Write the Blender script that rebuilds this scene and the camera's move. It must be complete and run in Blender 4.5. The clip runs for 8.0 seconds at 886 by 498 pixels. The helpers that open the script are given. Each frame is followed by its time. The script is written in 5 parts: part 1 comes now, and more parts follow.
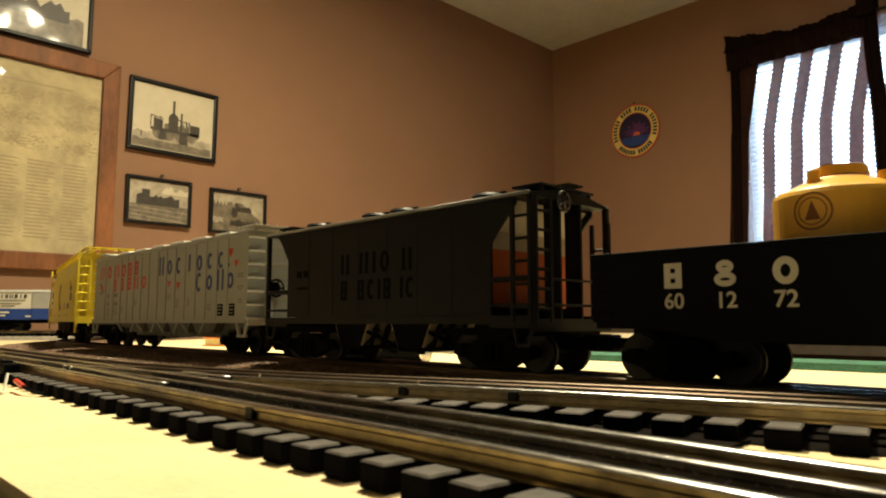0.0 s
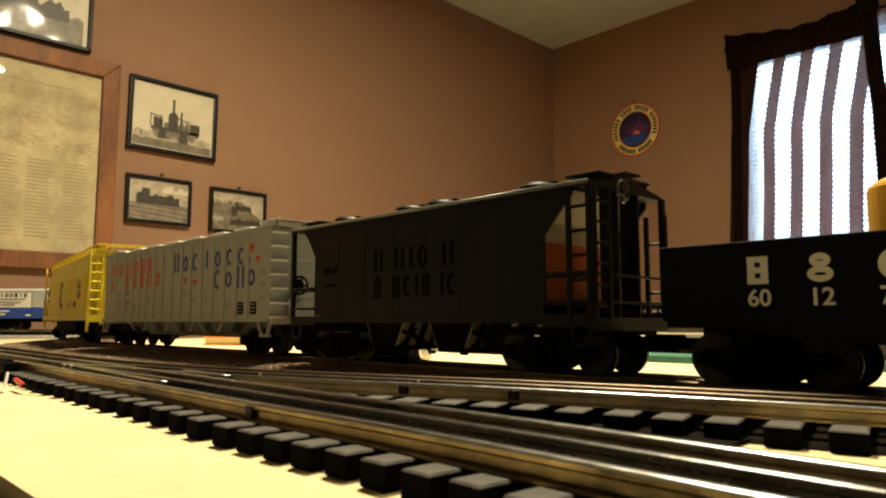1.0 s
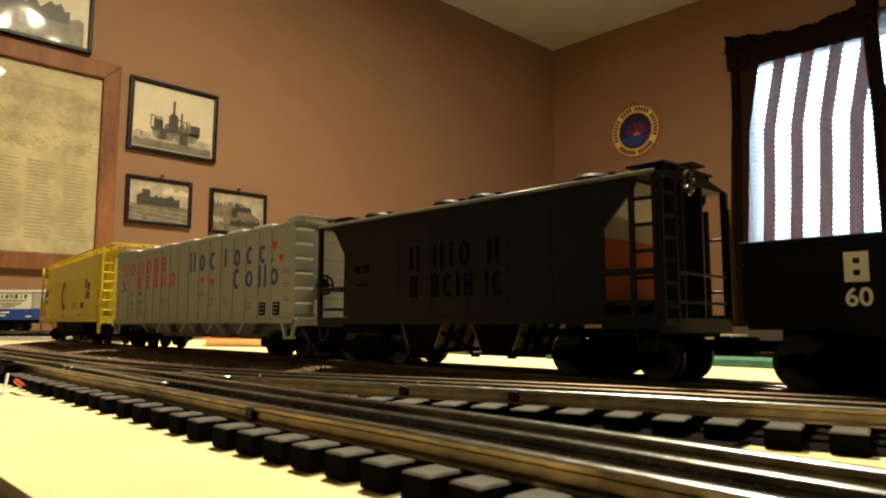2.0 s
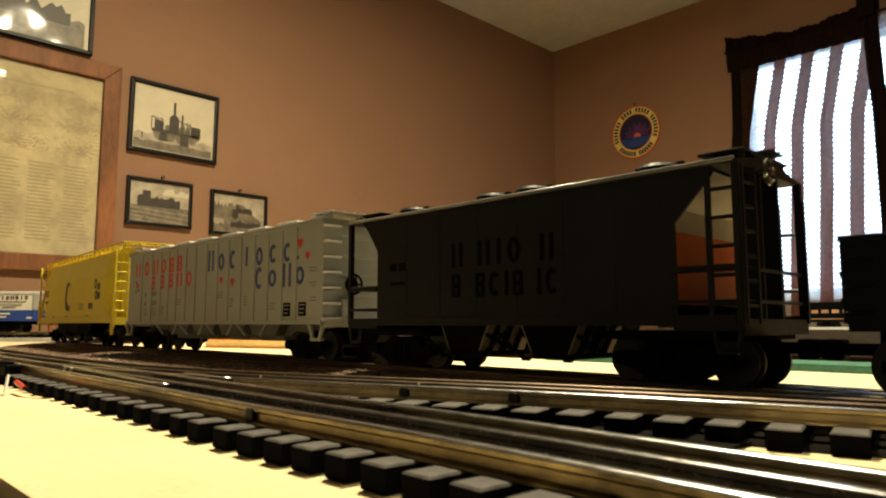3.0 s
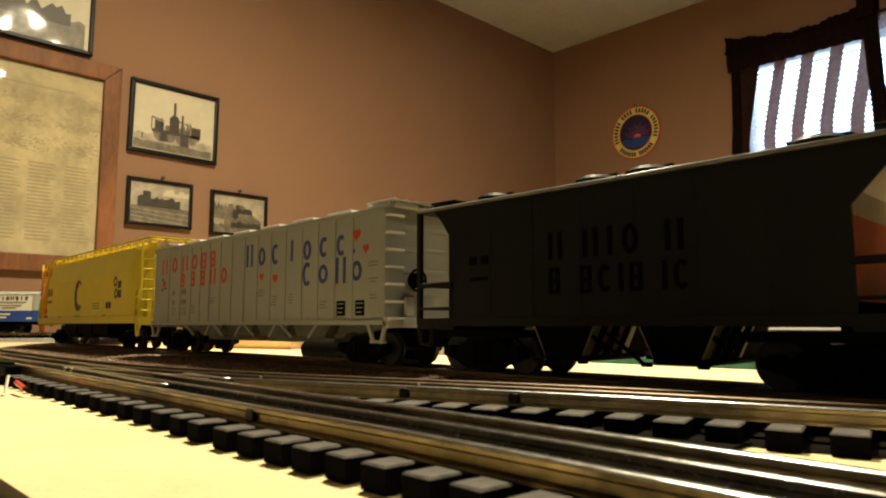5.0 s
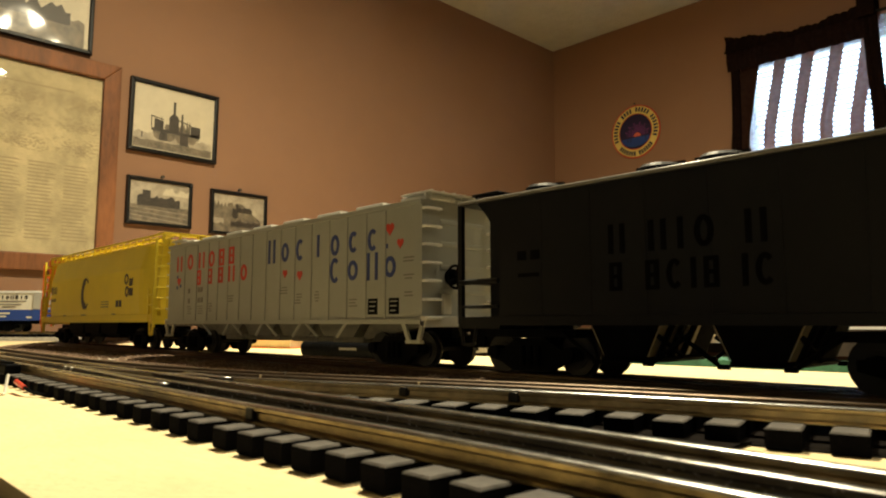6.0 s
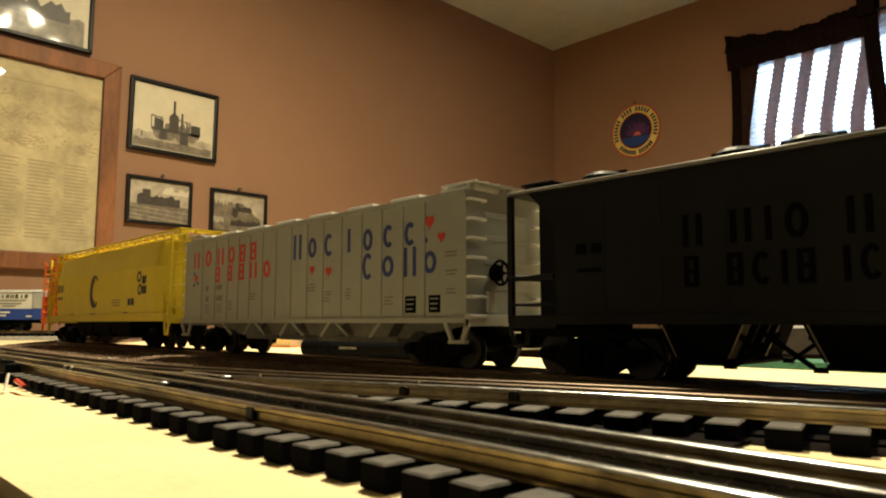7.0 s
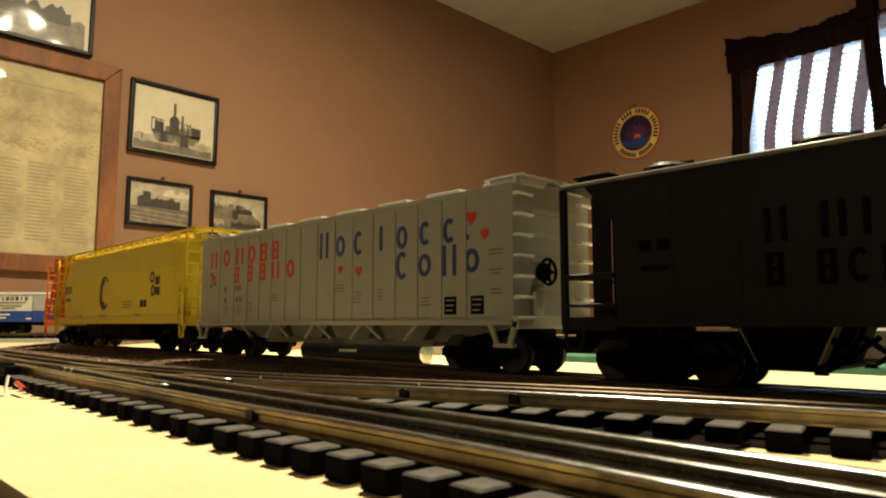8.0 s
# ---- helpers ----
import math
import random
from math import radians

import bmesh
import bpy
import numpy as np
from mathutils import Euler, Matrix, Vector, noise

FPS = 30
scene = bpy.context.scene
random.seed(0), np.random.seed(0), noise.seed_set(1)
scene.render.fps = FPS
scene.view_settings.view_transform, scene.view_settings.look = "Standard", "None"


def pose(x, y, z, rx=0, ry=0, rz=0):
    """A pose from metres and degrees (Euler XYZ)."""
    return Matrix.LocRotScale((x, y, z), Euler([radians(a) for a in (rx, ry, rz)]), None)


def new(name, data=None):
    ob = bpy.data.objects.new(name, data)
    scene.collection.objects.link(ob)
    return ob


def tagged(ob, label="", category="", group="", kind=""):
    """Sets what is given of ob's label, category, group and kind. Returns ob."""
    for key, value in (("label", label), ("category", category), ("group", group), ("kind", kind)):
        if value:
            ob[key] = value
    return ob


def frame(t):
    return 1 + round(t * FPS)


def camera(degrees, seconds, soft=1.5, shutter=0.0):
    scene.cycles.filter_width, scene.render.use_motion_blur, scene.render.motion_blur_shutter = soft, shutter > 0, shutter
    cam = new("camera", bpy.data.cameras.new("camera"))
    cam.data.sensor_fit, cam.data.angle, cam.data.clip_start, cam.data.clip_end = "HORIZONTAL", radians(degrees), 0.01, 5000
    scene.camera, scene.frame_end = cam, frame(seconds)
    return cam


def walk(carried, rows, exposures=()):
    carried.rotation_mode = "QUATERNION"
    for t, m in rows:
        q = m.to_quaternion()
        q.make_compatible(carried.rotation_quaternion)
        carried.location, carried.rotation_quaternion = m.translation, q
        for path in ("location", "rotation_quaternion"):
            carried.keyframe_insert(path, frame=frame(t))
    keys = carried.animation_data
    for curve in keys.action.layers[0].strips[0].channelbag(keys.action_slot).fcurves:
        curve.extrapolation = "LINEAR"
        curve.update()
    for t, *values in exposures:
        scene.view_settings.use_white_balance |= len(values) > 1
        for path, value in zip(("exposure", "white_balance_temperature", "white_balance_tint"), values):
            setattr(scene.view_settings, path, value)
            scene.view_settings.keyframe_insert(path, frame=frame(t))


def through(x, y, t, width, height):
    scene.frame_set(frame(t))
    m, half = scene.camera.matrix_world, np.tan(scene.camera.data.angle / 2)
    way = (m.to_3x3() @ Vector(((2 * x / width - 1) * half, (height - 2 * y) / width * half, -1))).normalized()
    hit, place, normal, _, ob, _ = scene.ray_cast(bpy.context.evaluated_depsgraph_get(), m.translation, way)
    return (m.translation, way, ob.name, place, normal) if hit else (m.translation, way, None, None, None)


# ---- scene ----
cam = camera(65.24, 8.0, soft=2.0)
EYE = 0.0372          # lens above the board
RAIL = 0.0130         # datum of the cars above the board
DROP = 0.0030         # rail head of the main line below that datum
cam.data.dof.use_dof, cam.data.dof.focus_distance, cam.data.dof.aperture_fstop = True, 0.70, 42.0


def view(up, left=0.0):
    return pose(0, 0, EYE, 90 + 6.104 + up * 0.0468, 0, 45.7 + left * 0.0468)


walk(cam, [(0.0, view(0)), (0.5, view(0.7)), (1.0, view(-2.0)), (1.5, view(-1.5)), (2.2, view(1.0, 0.6)), (3.0, view(2.5, 1.2)),
           (3.5, view(2.5, 1.6)), (4.0, view(3.0, 1.7)), (4.5, view(4.0, 1.6)), (5.2, view(3.0, 1.3)), (6.0, view(1.7, 1.0)),
           (6.5, view(-1.3, 1.0)), (7.0, view(0, 1.0)), (7.5, view(1.7, 1.3)), (8.0, view(4.0, 1.3))],
     exposures=[(0.0, 0.0), (8.0, 0.0)])

# ---- light ----
world = bpy.data.worlds.new("sky")
scene.world = world
world.use_nodes = True
sky = world.node_tree.nodes.new("ShaderNodeTexSky")
sky.sky_type, sky.sun_disc, sky.sun_elevation, sky.sun_rotation = "NISHITA", False, radians(40), radians(30)
world.node_tree.nodes["Background"].inputs[1].default_value = 0.10
world.node_tree.links.new(sky.outputs[0], world.node_tree.nodes["Background"].inputs[0])


def lamp(name, kind, m, energy, colour, **more):
    data = bpy.data.lights.new(name, kind)
    data.energy, data.color = energy, colour
    for key, value in more.items():
        if key == "radius":
            data.shadow_soft_size = value
        if key == "disc":
            data.shape, data.size = "DISK", value
    ob = new(name, data)
    ob.matrix_basis = m
    return ob


LAMPS = ((-0.68, 0.76, 1.470, 63), (0.10, 0.80, 1.470, 8))
for x, y, z, power in LAMPS:
    lamp("ceiling_light", "AREA", pose(x, y, z), power, (1.0, 0.87, 0.57), disc=0.16)


# ---- materials ----
def mat(name, colour, rough=0.6, metal=0.0, vary=0.15, scale=40.0, bump=0.0, bump_scale=None, spec=0.5, colour2=None, wear=0.0, coat=0.0, stretch=None):
    m = bpy.data.materials.new(name)
    m.use_nodes = True
    n, l = m.node_tree.nodes, m.node_tree.links
    b = n["Principled BSDF"]
    b.inputs["Metallic"].default_value, b.inputs["Specular IOR Level"].default_value = metal, spec
    b.inputs["Coat Weight"].default_value = coat
    co = n.new("ShaderNodeTexCoord")
    where = co.outputs["Object"]
    if stretch:
        mp = n.new("ShaderNodeMapping")
        mp.inputs["Scale"].default_value = stretch
        l.new(where, mp.inputs[0])
        where = mp.outputs[0]
    n1, n2 = n.new("ShaderNodeTexNoise"), n.new("ShaderNodeTexNoise")
    for k, s, d in ((n1, scale, 4), (n2, scale * 7.3, 6)):
        k.inputs["Scale"].default_value, k.inputs["Detail"].default_value, k.inputs["Roughness"].default_value = s, d, 0.6
        l.new(where, k.inputs["Vector"])
    mix = n.new("ShaderNodeMath")
    mix.operation = "MULTIPLY_ADD"
    mix.inputs[1].default_value = 0.45
    l.new(n2.outputs[0], mix.inputs[0])
    l.new(n1.outputs[0], mix.inputs[2])
    ramp = n.new("ShaderNodeValToRGB")
    c2 = colour2 or [c * (1 - vary) for c in colour]
    c1 = [min(1, c * (1 + vary * 0.7)) for c in colour]
    ramp.color_ramp.elements[0].position, ramp.color_ramp.elements[1].position = 0.52, 0.92
    ramp.color_ramp.elements[0].color, ramp.color_ramp.elements[1].color = (*c2, 1), (*c1, 1)
    l.new(mix.outputs[0], ramp.inputs[0])
    l.new(ramp.outputs[0], b.inputs["Base Color"])
    rr = n.new("ShaderNodeMapRange")
    rr.inputs["To Min"].default_value, rr.inputs["To Max"].default_value = max(0.02, rough - 0.12), min(1, rough + 0.12)
    l.new(n2.outputs[0], rr.inputs[0])
    l.new(rr.outputs[0], b.inputs["Roughness"])
    if bump:
        n3, bp = n.new("ShaderNodeTexNoise"), n.new("ShaderNodeBump")
        n3.inputs["Scale"].default_value, n3.inputs["Detail"].default_value = bump_scale or scale * 5, 5
        l.new(where, n3.inputs["Vector"])
        l.new(n3.outputs[0], bp.inputs["Height"])
        bp.inputs["Strength"].default_value, bp.inputs["Distance"].default_value = 1.0, bump
        l.new(bp.outputs[0], b.inputs["Normal"])
    return m


def glow(name, colour, strength):
    m = bpy.data.materials.new(name)
    m.use_nodes = True
    b = m.node_tree.nodes["Principled BSDF"]
    b.inputs["Base Color"].default_value = (0, 0, 0, 1)
    b.inputs["Emission Color"].default_value, b.inputs["Emission Strength"].default_value = (*colour, 1), strength
    return m


def glass(name, rough=0.02, tint=(1, 1, 1), bump=0.0):
    m = bpy.data.materials.new(name)
    m.use_nodes = True
    n, l = m.node_tree.nodes, m.node_tree.links
    out = n["Material Output"]
    tr, gl, mx, fr = (n.new("ShaderNode" + k) for k in ("BsdfTransparent", "BsdfGlossy", "MixShader", "Fresnel"))
    tr.inputs[0].default_value = (*tint, 1)
    gl.inputs["Roughness"].default_value = rough
    fr.inputs[0].default_value = 1.5
    l.new(fr.outputs[0], mx.inputs[0]), l.new(tr.outputs[0], mx.inputs[1]), l.new(gl.outputs[0], mx.inputs[2])
    l.new(mx.outputs[0], out.inputs[0])
    if bump:
        co, no, bp = n.new("ShaderNodeTexCoord"), n.new("ShaderNodeTexNoise"), n.new("ShaderNodeBump")
        no.inputs["Scale"].default_value, no.inputs["Detail"].default_value = 3.2, 2
        l.new(co.outputs["Object"], no.inputs["Vector"]), l.new(no.outputs[0], bp.inputs["Height"])
        bp.inputs["Distance"].default_value = bump
        l.new(bp.outputs[0], gl.inputs["Normal"])
    return m


def cloth(name, colour, through=0.5, open_part=0.0):
    m = bpy.data.materials.new(name)
    m.use_nodes = True
    n, l = m.node_tree.nodes, m.node_tree.links
    d, t, a, tr, mx = (n.new("ShaderNode" + k) for k in ("BsdfDiffuse", "BsdfTranslucent", "MixShader", "BsdfTransparent", "MixShader"))
    co, no, ramp = n.new("ShaderNodeTexCoord"), n.new("ShaderNodeTexNoise"), n.new("ShaderNodeValToRGB")
    no.inputs["Scale"].default_value, no.inputs["Detail"].default_value = 60, 5
    ramp.color_ramp.elements[0].position, ramp.color_ramp.elements[1].position = 0.3, 0.7
    ramp.color_ramp.elements[0].color = (*[c * 0.7 for c in colour], 1)
    ramp.color_ramp.elements[1].color = (*colour, 1)
    l.new(co.outputs["Object"], no.inputs["Vector"]), l.new(no.outputs[0], ramp.inputs[0])
    l.new(ramp.outputs[0], d.inputs[0]), l.new(ramp.outputs[0], t.inputs[0])
    a.inputs[0].default_value, mx.inputs[0].default_value = through, open_part
    l.new(d.outputs[0], a.inputs[1]), l.new(t.outputs[0], a.inputs[2])
    l.new(a.outputs[0], mx.inputs[1]), l.new(tr.outputs[0], mx.inputs[2])
    l.new(mx.outputs[0], n["Material Output"].inputs[0])
    return m


M_WALL = mat("tan_wall_paint", (0.272, 0.148, 0.087), 0.75, vary=0.06, scale=1.3, bump=0.0006, bump_scale=260, spec=0.25)
M_BACKWALL = mat("bounce_wall_paint", (0.27, 0.262, 0.24), 0.8, vary=0.06, scale=1.3, bump=0.0006, bump_scale=260, spec=0.2)
M_CEIL = mat("ceiling_paint", (0.55, 0.52, 0.44), 0.9, vary=0.08, scale=14, bump=0.004, bump_scale=70, spec=0.1)
M_FLOOR = mat("dark_carpet", (0.06, 0.045, 0.033), 0.95, vary=0.3, scale=30, bump=0.004, spec=0.1)
M_BOARD = mat("cream_board", (0.74, 0.61, 0.36), 0.85, vary=0.10, scale=16, bump=0.0005, bump_scale=300, spec=0.2)
M_TRIM = mat("dark_edge_trim", (0.05, 0.035, 0.022), 0.6, vary=0.3, scale=30)
M_STONE = mat("ballast_stone", (0.24, 0.16, 0.11), 0.9, vary=0.6, scale=300, colour2=(0.06, 0.04, 0.03), spec=0.4)
M_BALLAST = mat("brown_ballast", (0.17, 0.105, 0.065), 0.95, vary=0.7, scale=160, bump=0.0025, bump_scale=420, spec=0.3, colour2=(0.035, 0.022, 0.014))
M_PALESTONE = mat("pale_stone", (0.85, 0.80, 0.68), 0.8, vary=0.3, scale=300)
M_GREYBALLAST = mat("grey_ballast", (0.34, 0.30, 0.24), 0.95, vary=0.6, scale=200, bump=0.002, bump_scale=500, spec=0.2)
M_TRACKSHADE = mat("track_shade", (0.010, 0.008, 0.007), 0.95, vary=0.4, scale=90, bump=0.0006, spec=0.02)
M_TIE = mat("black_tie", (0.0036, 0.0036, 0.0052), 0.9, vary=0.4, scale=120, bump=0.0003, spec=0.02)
# paler tie tops carry the lamp light painted in
M_TIELIT = mat("lit_tie_top", (0.078, 0.070, 0.064), 0.75, vary=0.5, scale=90, bump=0.0003, spec=0.3)
# bronze rail; light and dark patches paint in board reflections between ties
M_RAIL = mat("bronze_rail_glints", (0.42, 0.33, 0.17), 0.33, 1.0, vary=0.4, scale=48, colour2=(0.035, 0.028, 0.020), stretch=(0.45, 1, 1))
M_RAILTOP = mat("polished_railhead", (0.42, 0.42, 0.42), 0.22, 1.0, vary=0.12, scale=90, stretch=(0.2, 1, 1))
# paler bronze for the turnout's near rail, its board reflection painted in
M_RAILPALE = mat("pale_bronze_rail", (0.60, 0.49, 0.28), 0.40, 0.55, vary=0.4, scale=42, colour2=(0.10, 0.075, 0.045), stretch=(0.45, 1, 1))
# dull brown rails; the train's shade over them is painted in
M_RAILSHADE = mat("shaded_rail", (0.085, 0.058, 0.036), 0.38, 0.8, vary=0.4, scale=70)
M_RAILDARK = mat("blackened_rail", (0.16, 0.155, 0.15), 0.24, 0.9, vary=0.3, scale=90)
M_SPIKE = mat("bright_spike", (0.75, 0.72, 0.66), 0.25, 1.0, scale=300)
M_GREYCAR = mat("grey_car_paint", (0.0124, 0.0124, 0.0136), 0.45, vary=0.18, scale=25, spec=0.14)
M_EAVELIT = mat("eave_highlight", (0.20, 0.19, 0.17), 0.35, vary=0.3, scale=60, spec=0.5)
M_BLACK = mat("black_plastic", (0.0036, 0.0039, 0.0050), 0.7, vary=0.25, scale=60, spec=0.035)
M_BLACKLETTER = mat("black_lettering", (0.002, 0.002, 0.0025), 0.6, vary=0.1, spec=0.05)
M_BAYLIT = mat("lit_bay_sheet", (0.40, 0.34, 0.23), 0.6, vary=0.15, scale=40, spec=0.2)
M_BAYSHADE = mat("shaded_bay_paint", (0.16, 0.158, 0.14), 0.6, vary=0.3, scale=50, spec=0.3)
M_UNDER = mat("matt_black_underframe", (0.006, 0.006, 0.007), 0.9, vary=0.3, scale=60, spec=0.02)
M_WHITECAR = mat("white_car_paint", (0.37, 0.38, 0.35), 0.45, vary=0.06, scale=18, spec=0.45)
M_SILVER = mat("pale_silver_plastic", (0.70, 0.68, 0.62), 0.32, 0.15, vary=0.08, scale=40)
M_RUNG = mat("white_rung_paint", (0.86, 0.85, 0.80), 0.3, vary=0.05, scale=60, spec=0.6)
M_RED = mat("red_lettering", (0.60, 0.055, 0.03), 0.5, vary=0.1)
M_BLUE = mat("blue_lettering", (0.03, 0.055, 0.22), 0.5, vary=0.1)
M_YELLOW = mat("yellow_car_paint", (0.82, 0.65, 0.045), 0.42, vary=0.06, scale=18)
M_ORANGE = mat("orange_car_paint", (0.75, 0.16, 0.015), 0.45, vary=0.08, scale=20)
M_NAVY = mat("navy_lettering", (0.045, 0.04, 0.06), 0.5, vary=0.1)
M_GONDOLA = mat("black_gondola_paint", (0.0032, 0.0034, 0.0042), 0.5, vary=0.2, scale=40, spec=0.10)
M_CREAM = mat("cream_lettering", (0.75, 0.72, 0.60), 0.5, vary=0.06)
M_PANEL_W = mat("white_end_panel", (0.45, 0.40, 0.33), 0.5, vary=0.06)
M_PANEL_O = mat("orange_end_panel", (0.50, 0.10, 0.025), 0.5, vary=0.1)
M_CAN = mat("amber_plastic", (0.82, 0.45, 0.05), 0.38, vary=0.05, scale=25, coat=0.2)
M_GREYMARK = mat("grey_stencil", (0.20, 0.19, 0.17), 0.6, vary=0.1)
M_WHEEL = mat("dark_wheel", (0.005, 0.005, 0.006), 0.6, 0.0, vary=0.3, scale=150)
M_STEEL = mat("bright_steel", (0.65, 0.63, 0.60), 0.22, 1.0, scale=100)
M_OAK = mat("brown_oak_frame", (0.22, 0.085, 0.032), 0.55, vary=0.45, scale=12, bump=0.0004, stretch=(1, 1, 0.25), spec=0.25)
M_FRAME = mat("black_frame_wood", (0.008, 0.007, 0.007), 0.4, vary=0.2, scale=50, spec=0.2)
M_PAPER = mat("aged_paper", (0.49, 0.40, 0.225), 0.8, vary=0.26, scale=8)
M_INK = mat("faded_ink", (0.33, 0.26, 0.145), 0.8, vary=0.1)
M_PRINT = mat("sepia_print", (0.60, 0.52, 0.37), 0.5, vary=0.12, scale=9)
M_PRINT_MID = mat("sepia_mid", (0.19, 0.15, 0.10), 0.5, vary=0.5, scale=50)
M_PRINT_DARK = mat("sepia_dark", (0.05, 0.038, 0.027), 0.5, vary=0.5, scale=60)
M_PRINT_SOFT = mat("sepia_soft", (0.42, 0.35, 0.25), 0.5, vary=0.35, scale=28)
M_GLASS = glass("picture_glass", 0.03)
M_FILM = glass("wrinkled_film", 0.09, bump=0.028)
M_CURTAIN = cloth("dark_brown_curtain", (0.020, 0.011, 0.009), 0.35)
M_HEADER = cloth("dark_brown_heading", (0.030, 0.016, 0.014), 0.45, 0.030)
M_STRIPE = cloth("brown_stripe", (0.25, 0.110, 0.080), 0.55, 0.15)
M_STRIPE_DARK = cloth("dark_brown_stripe", (0.06, 0.028, 0.018), 0.5, 0.04)
M_SHEER = cloth("sheer_voile", (0.75, 0.75, 0.78), 0.6, 0.72)
M_SLAT = cloth("blind_slat", (0.92, 0.94, 0.98), 0.62)
M_SKYGLOW = glow("daylight_backdrop", (0.56, 0.78, 1.0), 18.0)
M_WHITEWOOD = mat("white_window_paint", (0.75, 0.73, 0.68), 0.5, vary=0.05)
M_GREEN = mat("green_edge_foam", (0.03, 0.13, 0.075), 0.8, vary=0.3, scale=90, bump=0.001)
M_SIGN_Y = mat("yellow_enamel", (0.66, 0.52, 0.15), 0.35, vary=0.08)
M_SIGN_R = mat("red_enamel", (0.50, 0.06, 0.03), 0.35, vary=0.05)
M_SIGN_B = mat("night_blue_enamel", (0.018, 0.016, 0.05), 0.35, vary=0.1)
M_SIGN_P = mat("violet_enamel", (0.13, 0.035, 0.14), 0.35, vary=0.1)
M_SIGN_S = mat("sunset_enamel", (0.60, 0.13, 0.08), 0.35, vary=0.1)
M_SIGN_SEA = mat("sea_enamel", (0.02, 0.06, 0.24), 0.35, vary=0.1)
M_BOXWHITE = mat("white_boxcar_paint", (0.72, 0.70, 0.62), 0.5, vary=0.05)
M_BOXBLUE = mat("blue_boxcar_paint", (0.02, 0.06, 0.30), 0.5, vary=0.08)
M_BOXSILVER = mat("silver_door", (0.50, 0.50, 0.48), 0.4, 0.3, vary=0.06)
M_WIRE_R = mat("red_wire", (0.6, 0.04, 0.02), 0.4)
M_WIRE_W = mat("white_wire", (0.7, 0.68, 0.6), 0.5)
M_BOOK = mat("orange_book_cover", (0.70, 0.20, 0.04), 0.5)
M_PAGES = mat("book_pages", (0.75, 0.66, 0.45), 0.8)


# ---- builders ----
def part(name, bm, material, parent, label="", smooth=False):
    bmesh.ops.recalc_face_normals(bm, faces=bm.faces)
    me = bpy.data.meshes.new(name)
    bm.to_mesh(me)
    bm.free()
    me.materials.append(material)
    if smooth:
        me.polygons.foreach_set("use_smooth", [True] * len(me.polygons))
    ob = new(name, me)
    ob.parent = parent
    return tagged(ob, label)


def piece(name, me, parent, m):
    ob = new(name, me)
    ob.parent = parent
    ob.matrix_basis = m
    return ob


def thing(name, m, label, category, group="", kind=""):
    ob = new(name)
    ob.empty_display_size = 0.02
    ob.matrix_basis = m
    return tagged(ob, label, category, group, kind)


def box(bm, x0, x1, y0, y1, z0, z1, bevel=0.0):
    r = bmesh.ops.create_cube(bm, size=1.0, matrix=Matrix.Translation(((x0 + x1) / 2, (y0 + y1) / 2, (z0 + z1) / 2)) @ Matrix.Diagonal((x1 - x0, y1 - y0, z1 - z0, 1)))
    if bevel:
        edges = list({e for v in r["verts"] for e in v.link_edges})
        bmesh.ops.bevel(bm, geom=edges, offset=bevel, segments=2, affect="EDGES", profile=0.5)
    return bm


def prism(bm, pts, axis, a, b):
    """A polygon of 2D points drawn out from a to b along an axis; the points are the other two axes in order."""
    def at(p, w):
        return {"x": (w, p[0], p[1]), "y": (p[0], w, p[1]), "z": (p[0], p[1], w)}[axis]
    lo, hi = [bm.verts.new(at(p, a)) for p in pts], [bm.verts.new(at(p, b)) for p in pts]
    bm.faces.new(lo), bm.faces.new(list(reversed(hi)))
    for i in range(len(pts)):
        j = (i + 1) % len(pts)
        bm.faces.new((lo[i], lo[j], hi[j], hi[i]))
    return bm


def rod(bm, p, q, r, seg=8, r2=None):
    p, q = Vector(p), Vector(q)
    d = q - p
    m = Matrix.Translation((p + q) / 2) @ d.to_track_quat("Z", "Y").to_matrix().to_4x4()
    bmesh.ops.create_cone(bm, cap_ends=True, segments=seg, radius1=r, radius2=r if r2 is None else r2, depth=d.length, matrix=m)
    return bm


def sweep(bm, path, profile, closed=False):
    """A cross-section (across, up) carried along points of the plan."""
    rows = []
    n = len(path)
    for i, p in enumerate(path):
        a, b = Vector(path[max(0, i - 1)]), Vector(path[min(n - 1, i + 1)])
        d = (b - a).normalized()
        side = Vector((-d.y, d.x, 0))
        rows.append([bm.verts.new(Vector(p) + side * u + Vector((0, 0, v))) for u, v in profile])
    k = len(profile)
    for r0, r1 in zip(rows, rows[1:]):
        for i in range(k):
            j = (i + 1) % k
            bm.faces.new((r0[i], r0[j], r1[j], r1[i]))
    bm.faces.new(rows[0]), bm.faces.new(list(reversed(rows[-1])))
    return bm


def B():
    return bmesh.new()


def bar(x0, x1, y0, y1, z0, z1, bevel=0.0):
    return box(B(), x0, x1, y0, y1, z0, z1, bevel)


